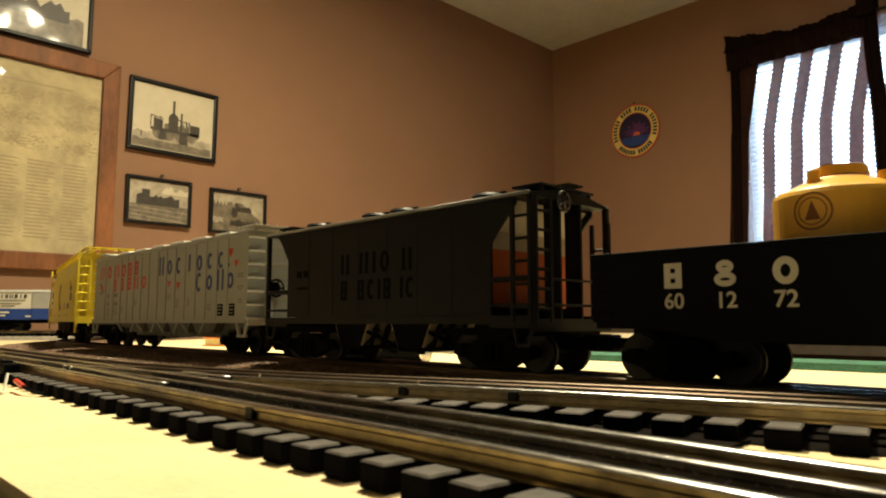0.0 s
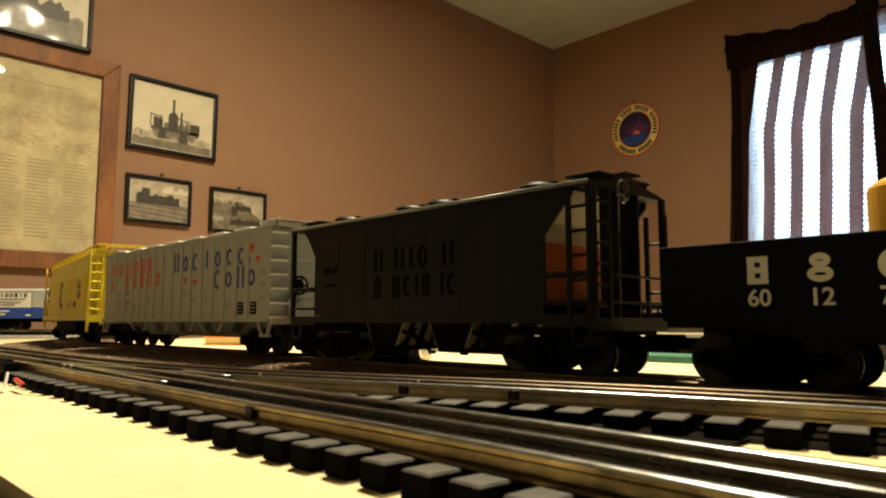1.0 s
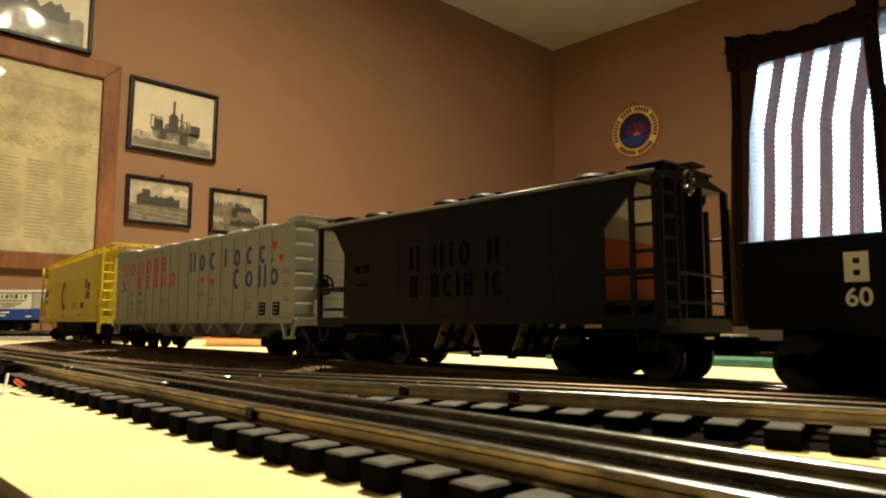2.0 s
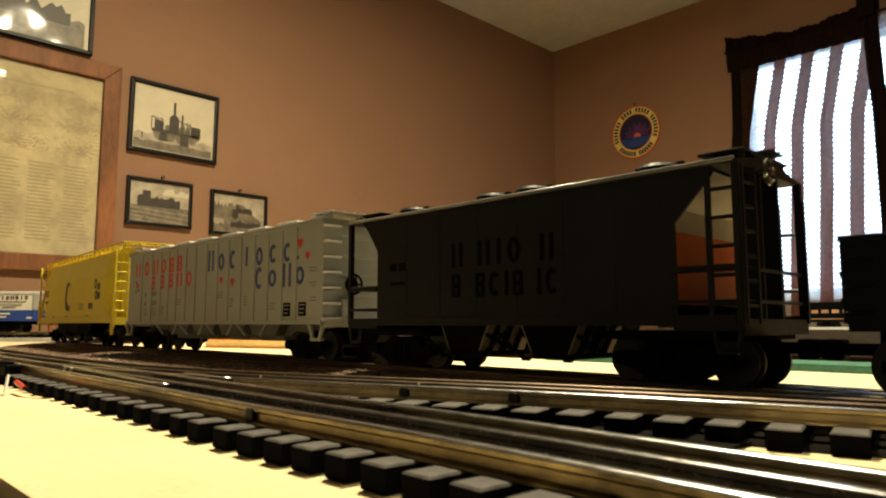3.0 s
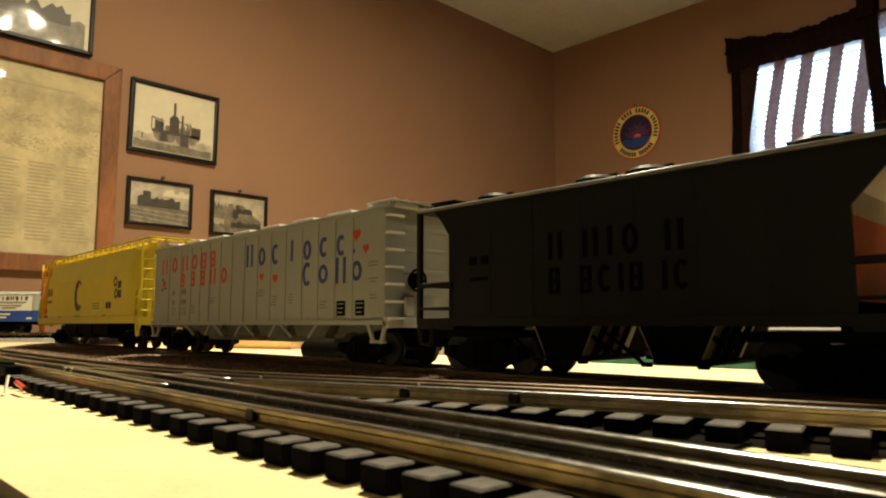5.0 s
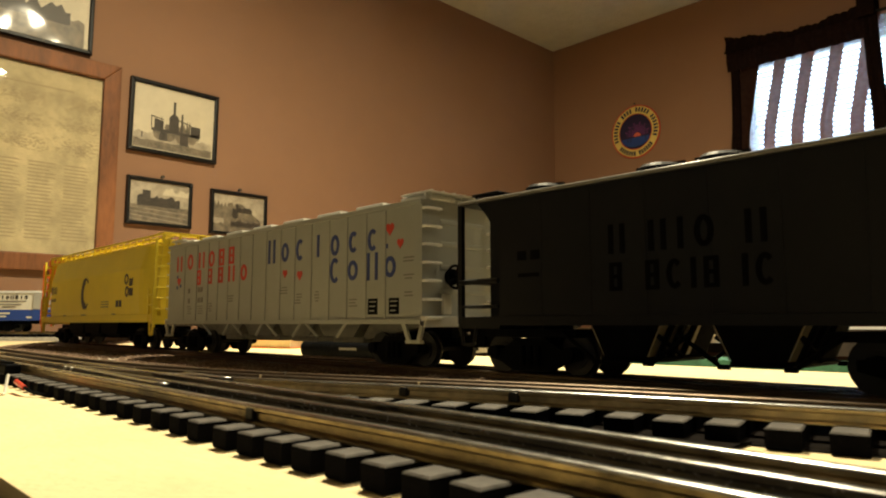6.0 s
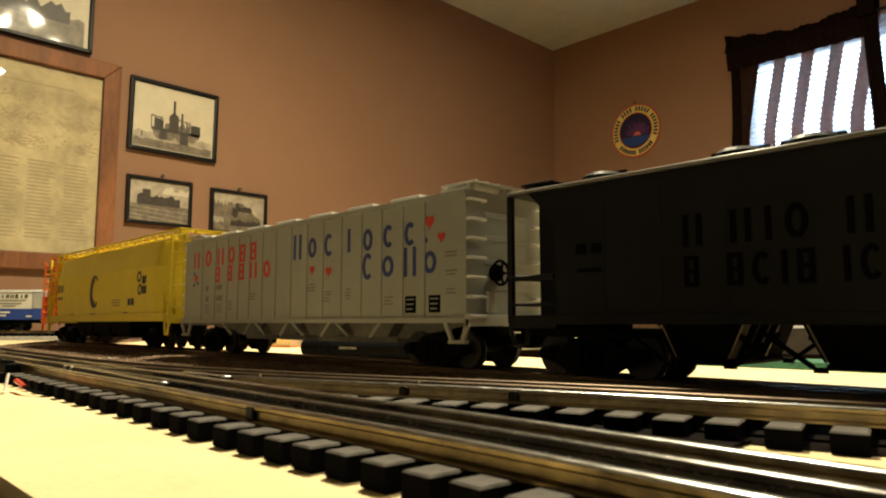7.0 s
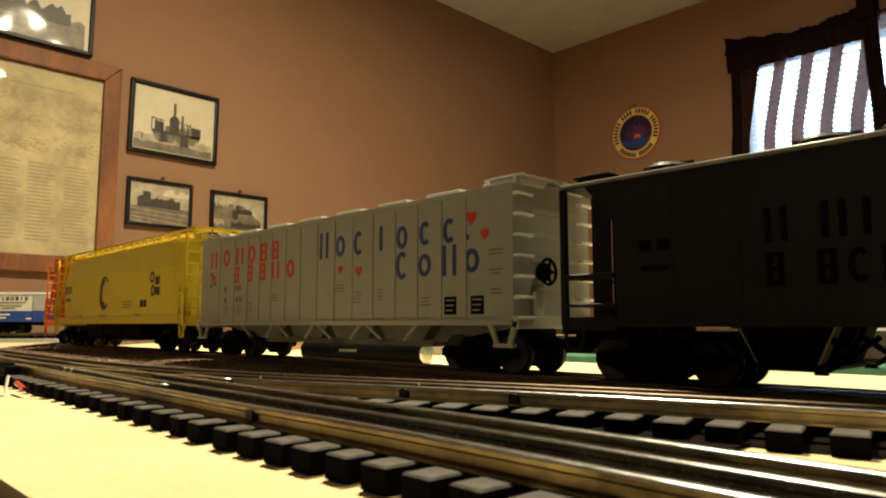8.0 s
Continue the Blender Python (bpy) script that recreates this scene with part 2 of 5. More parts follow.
def ring(bm, cx, cz, y, ry, rx, rz, w, thick=0.0003, n=24, a0=0.0, a1=math.tau):
    """A flat elliptic band in the x-z plane, standing thick proud of y towards -y."""
    full = abs(a1 - a0 - math.tau) < 1e-6
    m = n if full else n + 1
    loops = []
    for k, yy in ((1.0, y), (1.0, y - thick), (0.0, y - thick), (0.0, y)):
        loops.append([bm.verts.new((cx + (rx - w * (1 - k)) * math.cos(a0 + (a1 - a0) * i / n), yy, cz + (rz - w * (1 - k)) * math.sin(a0 + (a1 - a0) * i / n))) for i in range(m)])
    for i in range(n):
        j = (i + 1) % m
        for a, b in ((0, 1), (1, 2), (2, 3), (3, 0)):
            bm.faces.new((loops[a][i], loops[a][j], loops[b][j], loops[b][i]))
    return bm


def plate(bm, pts, y, thick=0.0003):
    """A flat shape in the x-z plane, thick proud of y towards -y."""
    return prism(bm, pts, "y", y, y - thick)


def disc_pts(cx, cz, rx, rz, n=28):
    return [(cx + rx * math.cos(math.tau * i / n), cz + rz * math.sin(math.tau * i / n)) for i in range(n)]


def spline(pts, step=0.012):
    out = []
    P = [Vector((*p, 0)) for p in pts]
    P = [P[0] * 2 - P[1], *P, P[-1] * 2 - P[-2]]
    for i in range(1, len(P) - 2):
        k = max(2, int((P[i + 1] - P[i]).length / step))
        for j in range(k):
            t = j / k
            out.append(0.5 * (2 * P[i] + (P[i + 1] - P[i - 1]) * t + (2 * P[i - 1] - 5 * P[i] + 4 * P[i + 1] - P[i + 2]) * t * t
                              + (3 * P[i] - P[i - 1] - 3 * P[i + 1] + P[i + 2]) * t ** 3))
    return out + [P[-2]]


# ---- the main line: straight along x, then a curve away behind ----
LINE_Y, BEND_X, BEND_R = 0.3245, -1.04, 0.60


def on_line(s):
    """Place and heading (radians) of the main line's middle at s; s is x on the straight."""
    if s >= BEND_X:
        return Vector((s, LINE_Y, 0)), 0.0
    a = (BEND_X - s) / BEND_R
    return Vector((BEND_X - BEND_R * math.sin(a), LINE_Y + BEND_R * (1 - math.cos(a)), 0)), -a


# ---- the room ----
X0, X1, Y0, Y1, Z0, Z1 = -2.221, 2.2, -1.3, 3.015, -0.92, EYE + 1.50
WX0, WX1, WZ0, WZ1 = -1.20, -0.24, EYE + 0.12, EYE + 1.16


def room():
    tagged(part("floor", bar(X0 - 0.1, X1 + 0.1, Y0 - 0.1, Y1 + 0.1, Z0 - 0.05, Z0), M_FLOOR, None), "dark carpeted floor of the train room", "floor", kind="structure")
    tagged(part("ceiling", bar(X0 - 0.1, X1 + 0.1, Y0 - 0.1, Y1 + 0.1, Z1, Z1 + 0.05), M_CEIL, None), "pale textured plaster ceiling", "ceiling", kind="structure")
    tagged(part("wall_west", bar(X0 - 0.1, X0, Y0, Y1, Z0, Z1), M_WALL, None), "tan painted wall hung with framed pictures", "wall", kind="structure")
    # east and south walls are out of view, paled for neutral bounce light
    tagged(part("wall_east", bar(X1, X1 + 0.1, Y0, Y1, Z0, Z1), M_BACKWALL, None), "unseen plain wall kept pale to bounce neutral light", "wall", kind="structure")
    tagged(part("wall_south", bar(X0 - 0.1, X1 + 0.1, Y0 - 0.1, Y0, Z0, Z1), M_BACKWALL, None), "unseen plain wall kept pale to bounce neutral light", "wall", kind="structure")
    bm = B()
    box(bm, X0 - 0.1, WX0, Y1, Y1 + 0.12, Z0, Z1), box(bm, WX1, X1 + 0.1, Y1, Y1 + 0.12, Z0, Z1)
    box(bm, WX0, WX1, Y1, Y1 + 0.12, Z0, WZ0), box(bm, WX0, WX1, Y1, Y1 + 0.12, WZ1, Z1)
    tagged(part("wall_north", bm, M_WALL, None), "tan painted wall with a curtained window", "wall", kind="structure")


def window():
    w = thing("window_1", pose(0, Y1, 0), "white framed window with closed horizontal blinds, daylight behind", "window", kind="structure")
    bm = B()
    for a in ((WX0, WX0 + 0.03, WZ0, WZ1), (WX1 - 0.03, WX1, WZ0, WZ1), (WX0 + 0.03, WX1 - 0.03, WZ0, WZ0 + 0.03), (WX0 + 0.03, WX1 - 0.03, WZ1 - 0.03, WZ1)):
        box(bm, a[0], a[1], 0.06, 0.10, a[2], a[3])
    part("window_frame", bm, M_WHITEWOOD, w)
    part("pane", bar(WX0 + 0.03, WX1 - 0.03, 0.078, 0.082, WZ0 + 0.03, WZ1 - 0.03), M_GLASS, w).visible_shadow = False
    part("window_sill", bar(WX0 - 0.02, WX1 + 0.02, -0.025, 0.055, WZ0 - 0.022, WZ0 - 0.002, 0.003), M_WHITEWOOD, w)
    slat = bpy.data.meshes.new("slat")
    bm = B()
    sweep(bm, [(WX0 + 0.012, 0, 0), (WX1 - 0.012, 0, 0)], [(-0.0125, -0.001), (0, 0.0012), (0.0125, -0.001), (0, 0.0005)])
    bm.to_mesh(slat)
    bm.free()
    slat.materials.append(M_SLAT)
    z = WZ0 + 0.02
    while z < WZ1 - 0.05:
        piece("slat", slat, w, pose(0, 0.035, z, 52 + random.uniform(-2, 2)))
        z += 0.0212
    part("head_rail", bar(WX0 + 0.01, WX1 - 0.01, 0.02, 0.05, WZ1 - 0.045, WZ1 - 0.01, 0.002), M_WHITEWOOD, w)
    sky_card = part("backdrop", bar(WX0 - 1.0, WX1 + 1.0, Y1 + 0.8, Y1 + 0.81, WZ0 - 0.9, WZ1 + 0.9), M_SKYGLOW, None)
    tagged(sky_card, "pale daylight outside the window", "backdrop", kind="structure")


def sag_top(x):
    """Height of the curtain's gathered top edge above the lens."""
    return float(np.interp(x, [-1.25, -1.10, -0.95, -0.86, -0.70, -0.5], [1.258, 1.228, 1.204, 1.208, 1.232, 1.25]))


def hanging(x0, x1, z0, z1, lean, folds, depth, y, seed, nz=26, slant=0.0, sag=False):
    """A cloth sheet with folds and thickness, x0..x1, leaning by lean towards its top."""
    bm = B()
    nx = max(3, int((x1 - x0) / 0.006))
    rnd = random.Random(seed)
    ph = rnd.uniform(0, 6)
    grid = []
    for face in (0, 1):
        rows = []
        for i in range(nz + 1):
            v = i / nz
            row = []
            for j in range(nx + 1):
                u = j / nx
                xs = x0 + (x1 - x0) * u
                zt = EYE + sag_top(xs) + 0.004 * math.sin(60 * xs) if sag else z1
                z = z0 + (zt - z0) * v
                x = xs + lean * max(0, z - EYE - 0.80) / 0.28 + slant * (z - EYE - 0.40) / 0.42 + 0.002 * math.sin(9 * v + ph)
                yy = y - depth * math.sin(math.tau * folds * u + ph + 0.8 * math.sin(4 * v)) - face * 0.0012
                row.append(bm.verts.new((x, yy, z)))
            rows.append(row)
        grid.append(rows)
    for rows in grid:
        for i in range(nz):
            for j in range(nx):
                bm.faces.new((rows[i][j], rows[i][j + 1], rows[i + 1][j + 1], rows[i + 1][j]))
    for i in range(nz):
        for j in (0, nx):
            bm.faces.new((grid[0][i][j], grid[0][i + 1][j], grid[1][i + 1][j], grid[1][i][j]))
    return bm


def curtains():
    zt, zb = EYE + 1.25, EYE - 0.05
    c = thing("curtain", pose(0, Y1 - 0.045, 0), "brown striped sheer curtain panel hanging before the blinds", "curtain", "window curtains")
    part("edge_hem", hanging(-1.240, -1.204, zb, zt, 0.004, 1.5, 0.006, 0.0, 3, slant=0.006, sag=True), M_CURTAIN, c, "dark brown gathered hem", True)
    part("stripe", hanging(-1.262, -1.183, zb, zt - 0.05, 0.040, 0.7, 0.003, 0.006, 9, slant=0.020), M_STRIPE_DARK, c, "narrow dark brown stripe beside the hem", True)
    part("header", hanging(-1.236, -0.66, EYE + 1.098, zt, 0.0, 14, 0.005, -0.016, 4, 8, sag=True), M_HEADER, c, "dark gathered heading", True)
    part("ruffle", hanging(-1.236, -0.66, EYE + 1.180, zt + 0.004, 0.0, 22, 0.006, -0.026, 44, 5, sag=True), M_CURTAIN, c, "crumpled ruffle along the rod", True)
    for i in range(5):
        x = -1.122 + 0.1088 * i
        part("stripe", hanging(x, x + 0.050, zb, zt - 0.06, 0.043, 0.7, 0.003, 0.0, 10 + i, slant=0.020), M_STRIPE, c, smooth=True)
    part("voile", hanging(-1.185, -0.70, zb, zt - 0.07, 0.040, 3, 0.002, 0.007, 30, slant=0.018), M_SHEER, c, "clear sheer voile between the stripes", True)
    d = thing("curtain", pose(0, Y1 - 0.055, 0), "dark brown curtain panel gathered beside the striped one", "curtain", "window curtains")
    part("cloth", hanging(-0.694, -0.640, zb, zt + 0.02, -0.014, 2, 0.010, -0.006, 6), M_CURTAIN, d, smooth=True)
    for i in range(4):
        x = -0.50 + 0.1115 * i
        part("stripe", hanging(x, x + 0.052, zb, zt - 0.05, 0.01, 0.7, 0.003, 0.0, 20 + i), M_STRIPE, d, smooth=True)
    part("header", hanging(-0.60, -0.08, zt - 0.12, zt + 0.03, 0, 8, 0.006, -0.006, 7, 6), M_CURTAIN, d, "dark gathered heading", True)
    r = thing("curtain_rod", pose(0, Y1 - 0.05, zt - 0.055), "thin dark curtain rod with a small brass knob", "curtain rod")
    part("rod", rod(B(), (-1.25, 0, 0), (-0.05, 0, 0), 0.006, 12), M_FRAME, r)
    part("bracket", bar(-0.72, -0.66, -0.035, 0.049, -0.02, 0.095, 0.003), M_CURTAIN, r)
    bm = B()
    bmesh.ops.create_uvsphere(bm, u_segments=14, v_segments=8, radius=0.006, matrix=Matrix.Translation((-0.69, -0.04, 0.062)))
    part("knob", bm, M_SIGN_Y, r, "small brass knob", True)


# ---- pictures on the west wall: local x runs along the wall, -y faces the room ----
def framed(name, y0, y1, z0, z1, w, label, frame_mat, paper, tilt=0.0, glass_mat=None, depth=0.016):
    """y0..y1 along the wall, z above the eye. Returns the thing; its local x is along the wall from the middle."""
    cx, cz, hw, hh = (y0 + y1) / 2, (z0 + z1) / 2 + EYE, (y1 - y0) / 2, (z1 - z0) / 2
    t = thing(name, Matrix.Translation((X0 + 0.004, cx, cz)) @ pose(0, 0, 0, 0, 0, 90) @ pose(0, 0, 0, 0, tilt, 0), label, "picture")
    for k, pts in enumerate((((-hw, -hh), (hw, -hh), (hw - w, -hh + w), (-hw + w, -hh + w)), ((-hw, hh), (hw, hh), (hw - w, hh - w), (-hw + w, hh - w)),
                             ((-hw, -hh), (-hw, hh), (-hw + w, hh - w), (-hw + w, -hh + w)), ((hw, -hh), (hw, hh), (hw - w, hh - w), (hw - w, -hh + w)))):
        bm = prism(B(), pts, "y", 0, -depth)
        front = [e for e in bm.edges if all(abs(v.co.y + depth) < 1e-6 for v in e.verts)]
        bmesh.ops.bevel(bm, geom=front, offset=min(0.004, w * 0.25), segments=2, affect="EDGES", profile=0.6)
        part("frame_bar", bm, frame_mat, t)
    part("sheet", bar(-hw + w, hw - w, -0.006, -0.001, -hh + w, hh - w), paper, t)
    part("glass", bar(-hw + w, hw - w, -0.010, -0.0088, -hh + w, hh - w), glass_mat or M_GLASS, t).visible_shadow = False
    return t, hw - w, hh - w


def shape(t, name, pts, material, lift=0.0002):
    return part(name, plate(B(), pts, -0.006, lift), material, t)


def rough_band(x0, x1, z0, z1, amp, n, seed):
    rnd = random.Random(seed)
    top = [(x0 + (x1 - x0) * i / n, z1 + rnd.uniform(-amp, amp)) for i in range(n + 1)]
    return [(x0, z0), (x1, z0), *reversed(top)]


def pictures():
    # large schedule sheet in an oak frame
    t, a, b = framed("framed_document", -0.14, 0.741, 0.150, 0.797, 0.050, "large aged printed sheet in a wide brown oak frame", M_OAK, M_PAPER, depth=0.022)
    rnd = random.Random(5)
    shape(t, "heading", [(-a * 0.55, b - 0.060), (a * 0.8, b - 0.060), (a * 0.8, b - 0.056), (-a * 0.55, b - 0.056)], M_INK)
    for i in range(5):
        for j in range(3):
            x, z = -a * 0.92 + i * 0.155, b - 0.120 - j * 0.066
            bm = B()
            for _ in range(300):
                u, v = rnd.gauss(0.5, 0.24), rnd.gauss(0.45, 0.25)
                if 0 < u < 1 and 0 < v < 1:
                    px, pz, w, h = x + 0.145 * u, z + 0.052 * v, rnd.uniform(0.002, 0.010), rnd.uniform(0.0008, 0.0022)
                    plate(bm, [(px, pz), (px + w, pz), (px + w, pz + h), (px, pz + h)], -0.006, 0.00015 + 0.0001 * rnd.random())
            part("engraving", bm, M_INK, t)
    for i in range(8):
        x = -a + 0.03 + i * 0.094
        for j in range(22):
            z = b - 0.285 - j * 0.0105
            shape(t, "text_line", [(x, z), (x + rnd.uniform(0.05, 0.078), z), (x + rnd.uniform(0.05, 0.078), z + 0.0038), (x, z + 0.0038)], M_INK)
    bm = B()
    rod(bm, (a + 0.02, -0.030, -b - 0.022), (a + 0.02, -0.020, -b - 0.022), 0.003)
    for k in (-0.3, 0.1):
        rod(bm, (a + k, -0.024, -b - 0.025), (a + k, -0.021, -b - 0.025), 0.0035)
    part("screw", bm, M_FRAME, t)
    # upper picture behind wrinkled film
    t, a, b = framed("framed_photograph", 0.28, 0.654, 0.815, 1.09, 0.012, "black framed railway photograph under wrinkled shiny film", M_FRAME, M_PRINT, glass_mat=M_FILM)
    shape(t, "ground", rough_band(-a, a - 0.012, -b, -b * 0.35, 0.008, 20, 8), M_PRINT_MID)
    shape(t, "engine", rough_band(-a * 0.5, a * 0.7, -b * 0.5, -b * 0.1, 0.02, 16, 9), M_PRINT_DARK, 0.0004)
    # engine with a tall boiler
    t, a, b = framed("framed_photograph", 0.772, 1.066, 0.544, 0.781, 0.013, "black framed sepia photograph of an early steam engine", M_FRAME, M_PRINT, tilt=0.6)
    shape(t, "ground", rough_band(-a + 0.004, a - 0.004, -b + 0.004, -b * 0.72, 0.003, 24, 2), M_PRINT_MID)
    dk = lambda pts: shape(t, "engine", pts, M_PRINT_DARK, 0.0005)
    dk([(-0.075, -0.042), (0.085, -0.042), (0.085, -0.032), (-0.075, -0.032)])
    dk([(-0.018, -0.032), (0.014, -0.032), (0.014, 0.012), (0.006, 0.022), (-0.010, 0.022), (-0.018, 0.012)])
    dk([(-0.006, 0.02), (0.002, 0.02), (0.002, 0.066), (-0.006, 0.066)])
    dk([(-0.066, -0.032), (-0.036, -0.032), (-0.036, -0.006), (-0.066, 0.0)])
    dk([(0.055, -0.04), (0.088, -0.04), (0.088, -0.004), (0.055, -0.004)])
    dk([(0.020, -0.032), (0.028, -0.032), (0.028, 0.03), (0.022, 0.03)])
    dk([(-0.05, -0.07), (-0.02, -0.07), (-0.025, -0.042), (-0.045, -0.042)])
    dk([(0.02, -0.075), (0.05, -0.075), (0.045, -0.042), (0.02, -0.042)])
    for x, r in ((-0.052, 0.016), (-0.015, 0.018), (0.022, 0.018), (0.060, 0.015)):
        shape(t, "wheel", disc_pts(x, -0.052, r, r, 20), M_PRINT_MID, 0.0004)
    shape(t, "carriage", rough_band(-0.070, 0.084, -0.050, -0.036, 0.003, 26, 71), M_PRINT_MID, 0.0003)
    shape(t, "haze", rough_band(-a + 0.004, a - 0.004, -b * 0.74, -b * 0.50, 0.006, 30, 72), M_PRINT_SOFT, 0.00015)
    shape(t, "fittings", rough_band(-0.032, 0.050, -0.032, -0.014, 0.012, 22, 73), M_PRINT_MID, 0.0004)
    for x in (-0.077, -0.045, 0.04, 0.05):
        dk([(x, -0.032), (x + 0.003, -0.032), (x + 0.003, 0.008), (x, 0.008)])
    dk([(-0.077, 0.004), (-0.035, -0.002), (-0.035, 0.001), (-0.077, 0.008)])
    dk([(0.014, 0.004), (0.055, -0.004), (0.055, -0.001), (0.014, 0.008)])
    dk([(-0.105, -0.07), (-0.102, -0.07), (-0.101, -0.052), (-0.106, -0.052)])
    # train in a yard
    t, a, b = framed("framed_photograph", 0.776, 0.986, 0.312, 0.464, 0.010, "small black framed photograph of a train in a yard", M_FRAME, M_PRINT_SOFT)
    shape(t, "ground", rough_band(-a, a, -b, -0.012, 0.002, 20, 12), M_PRINT_MID)
    shape(t, "train", rough_band(-a * 0.75, a * 0.7, -0.014, 0.018, 0.008, 18, 13), M_PRINT_DARK, 0.0005)
    shape(t, "cab", [(-0.055, 0.01), (-0.03, 0.01), (-0.03, 0.036), (-0.055, 0.036)], M_PRINT_DARK, 0.0006)
    shape(t, "smoke", rough_band(0.01, a, 0.026, 0.042, 0.012, 9, 14), M_PRINT, 0.0004)
    for k in range(4):
        shape(t, "rail_line", [(-a, -0.02 - 0.012 * k), (a, -0.03 - 0.016 * k), (a, -0.032 - 0.016 * k), (-a, -0.0215 - 0.012 * k)], M_PRINT_SOFT, 0.0004)
    # locomotive nose
    t, a, b = framed("framed_photograph", 1.052, 1.264, 0.305, 0.458, 0.010, "small black framed photograph of a steam locomotive", M_FRAME, M_PRINT_SOFT)
    shape(t, "ground", rough_band(-a, a, -b, -b * 0.55, 0.004, 20, 22), M_PRINT_MID)
    shape(t, "locomotive", [(-0.055, -0.05), (0.085, -0.05), (0.085, -0.02), (0.03, 0.02), (0.012, 0.035), (-0.012, 0.036), (-0.025, 0.02), (-0.03, -0.01), (-0.055, -0.02)], M_PRINT_MID, 0.0004)
    shape(t, "boiler_front", disc_pts(-0.014, -0.004, 0.012, 0.013, 18), M_PRINT_DARK, 0.0006)
    shape(t, "boiler_top", rough_band(-0.024, 0.05, 0.004, 0.020, 0.006, 14, 41), M_PRINT_DARK, 0.0005)
    shape(t, "running_gear", rough_band(-0.03, 0.082, -0.046, -0.026, 0.005, 18, 42), M_PRINT_DARK, 0.0005)
    shape(t, "stack", [(-0.012, 0.014), (-0.004, 0.014), (-0.003, 0.034), (-0.013, 0.034)], M_PRINT_DARK, 0.0006)
    shape(t, "trees", rough_band(-a, -0.02, -0.02, 0.03, 0.014, 12, 24), M_PRINT_MID, 0.0002)
    for y, z in ((0.886, 0.472), (1.157, 0.466)):
        n = thing("picture_nail", pose(X0, y, z + EYE), "small brown nail above a picture", "nail", "picture nails")
        part("shank", rod(B(), (0, 0, 0), (0.014, 0, 0), 0.0018), M_FRAME, n)
        part("head", rod(B(), (0.012, 0, 0), (0.018, 0, 0), 0.0055, 12), M_TRIM, n)


def round_sign():
    s = thing("round_sign", pose(-1.727, Y1 - 0.002, EYE + 0.945), "round yellow and red enamel sign with a night palm sunset", "sign")
    part("rim", plate(B(), disc_pts(0, 0, 0.133, 0.133, 56), 0, 0.003), M_SIGN_R, s)
    part("yellow_band", plate(B(), disc_pts(0, 0, 0.126, 0.126, 56), -0.003, 0.0006), M_SIGN_Y, s)
    part("inner_line", ring(B(), 0, 0, -0.0036, 0, 0.091, 0.091, 0.004, 0.0004, 48), M_SIGN_R, s)
    part("night_disc", plate(B(), disc_pts(0, 0, 0.087, 0.087, 48), -0.0036, 0.0005), M_SIGN_B, s)
    for k in range(13):
        a = math.pi * (0.06 + 0.88 * k / 12)
        c, d = math.cos(a), math.sin(a)
        r = 0.060 + 0.012 * (k % 2)
        part("ray", plate(B(), [(0.024 * c - 0.003 * d + 0.01, 0.024 * d + 0.003 * c - 0.026), (0.024 * c + 0.003 * d + 0.01, 0.024 * d - 0.003 * c - 0.026),
                                (r * c + 0.0045 * d + 0.01, r * d - 0.0045 * c - 0.026), (r * c - 0.0045 * d + 0.01, r * d + 0.0045 * c - 0.026)], -0.0041, 0.0003), M_SIGN_P, s)
    part("sun", plate(B(), [(0.01 + 0.02 * math.cos(math.pi * i / 14), -0.026 + 0.02 * math.sin(math.pi * i / 14)) for i in range(15)], -0.0041, 0.0004), M_SIGN_S, s)
    part("sea", plate(B(), [(0.078 * math.cos(math.pi * (1 + i / 20)) , -0.030 + 0.046 * math.sin(math.pi * (1 + i / 20))) for i in range(21)], -0.0041, 0.0004), M_SIGN_SEA, s)
    for x, h in ((-0.045, 0.035), (-0.028, 0.015), (0.052, 0.02)):
        bm = plate(B(), [(x, -0.05), (x + 0.004, -0.05), (x + 0.007, h), (x + 0.004, h)], -0.0045, 0.0003)
        for k in range(6):
            a = math.pi * k / 5 - 0.1
            plate(bm, [(x + 0.005, h), (x + 0.005 + 0.016 * math.cos(a), h + 0.012 * math.sin(a)), (x + 0.005 + 0.020 * math.cos(a - 0.25), h + 0.010 * math.sin(a - 0.25) - 0.004)], -0.0045, 0.0003)
        part("palm", bm, M_SIGN_B, s)

    def around(a0, a1, n, word):
        for i in range(n):
            if i in word:
                continue
            a = a0 + (a1 - a0) * i / (n - 1)
            c, d = math.cos(a), math.sin(a)
            pts = [((0.110 + v) * c - u * d, (0.110 + v) * d + u * c) for u, v in ((-0.0052, -0.011), (0.0052, -0.011), (0.0052, 0.011), (-0.0052, 0.011))]
            part("letter_mark", plate(B(), pts, -0.0036, 0.0004), M_SIGN_B, s)
    around(radians(198), radians(-18), 26, (7, 12, 18))
    around(radians(222), radians(318), 14, (7,))
    part("nail", rod(B(), (0, 0.0, 0.141), (0, -0.008, 0.141), 0.004), M_TRIM, s)


room()
window()
curtains()
pictures()
round_sign()

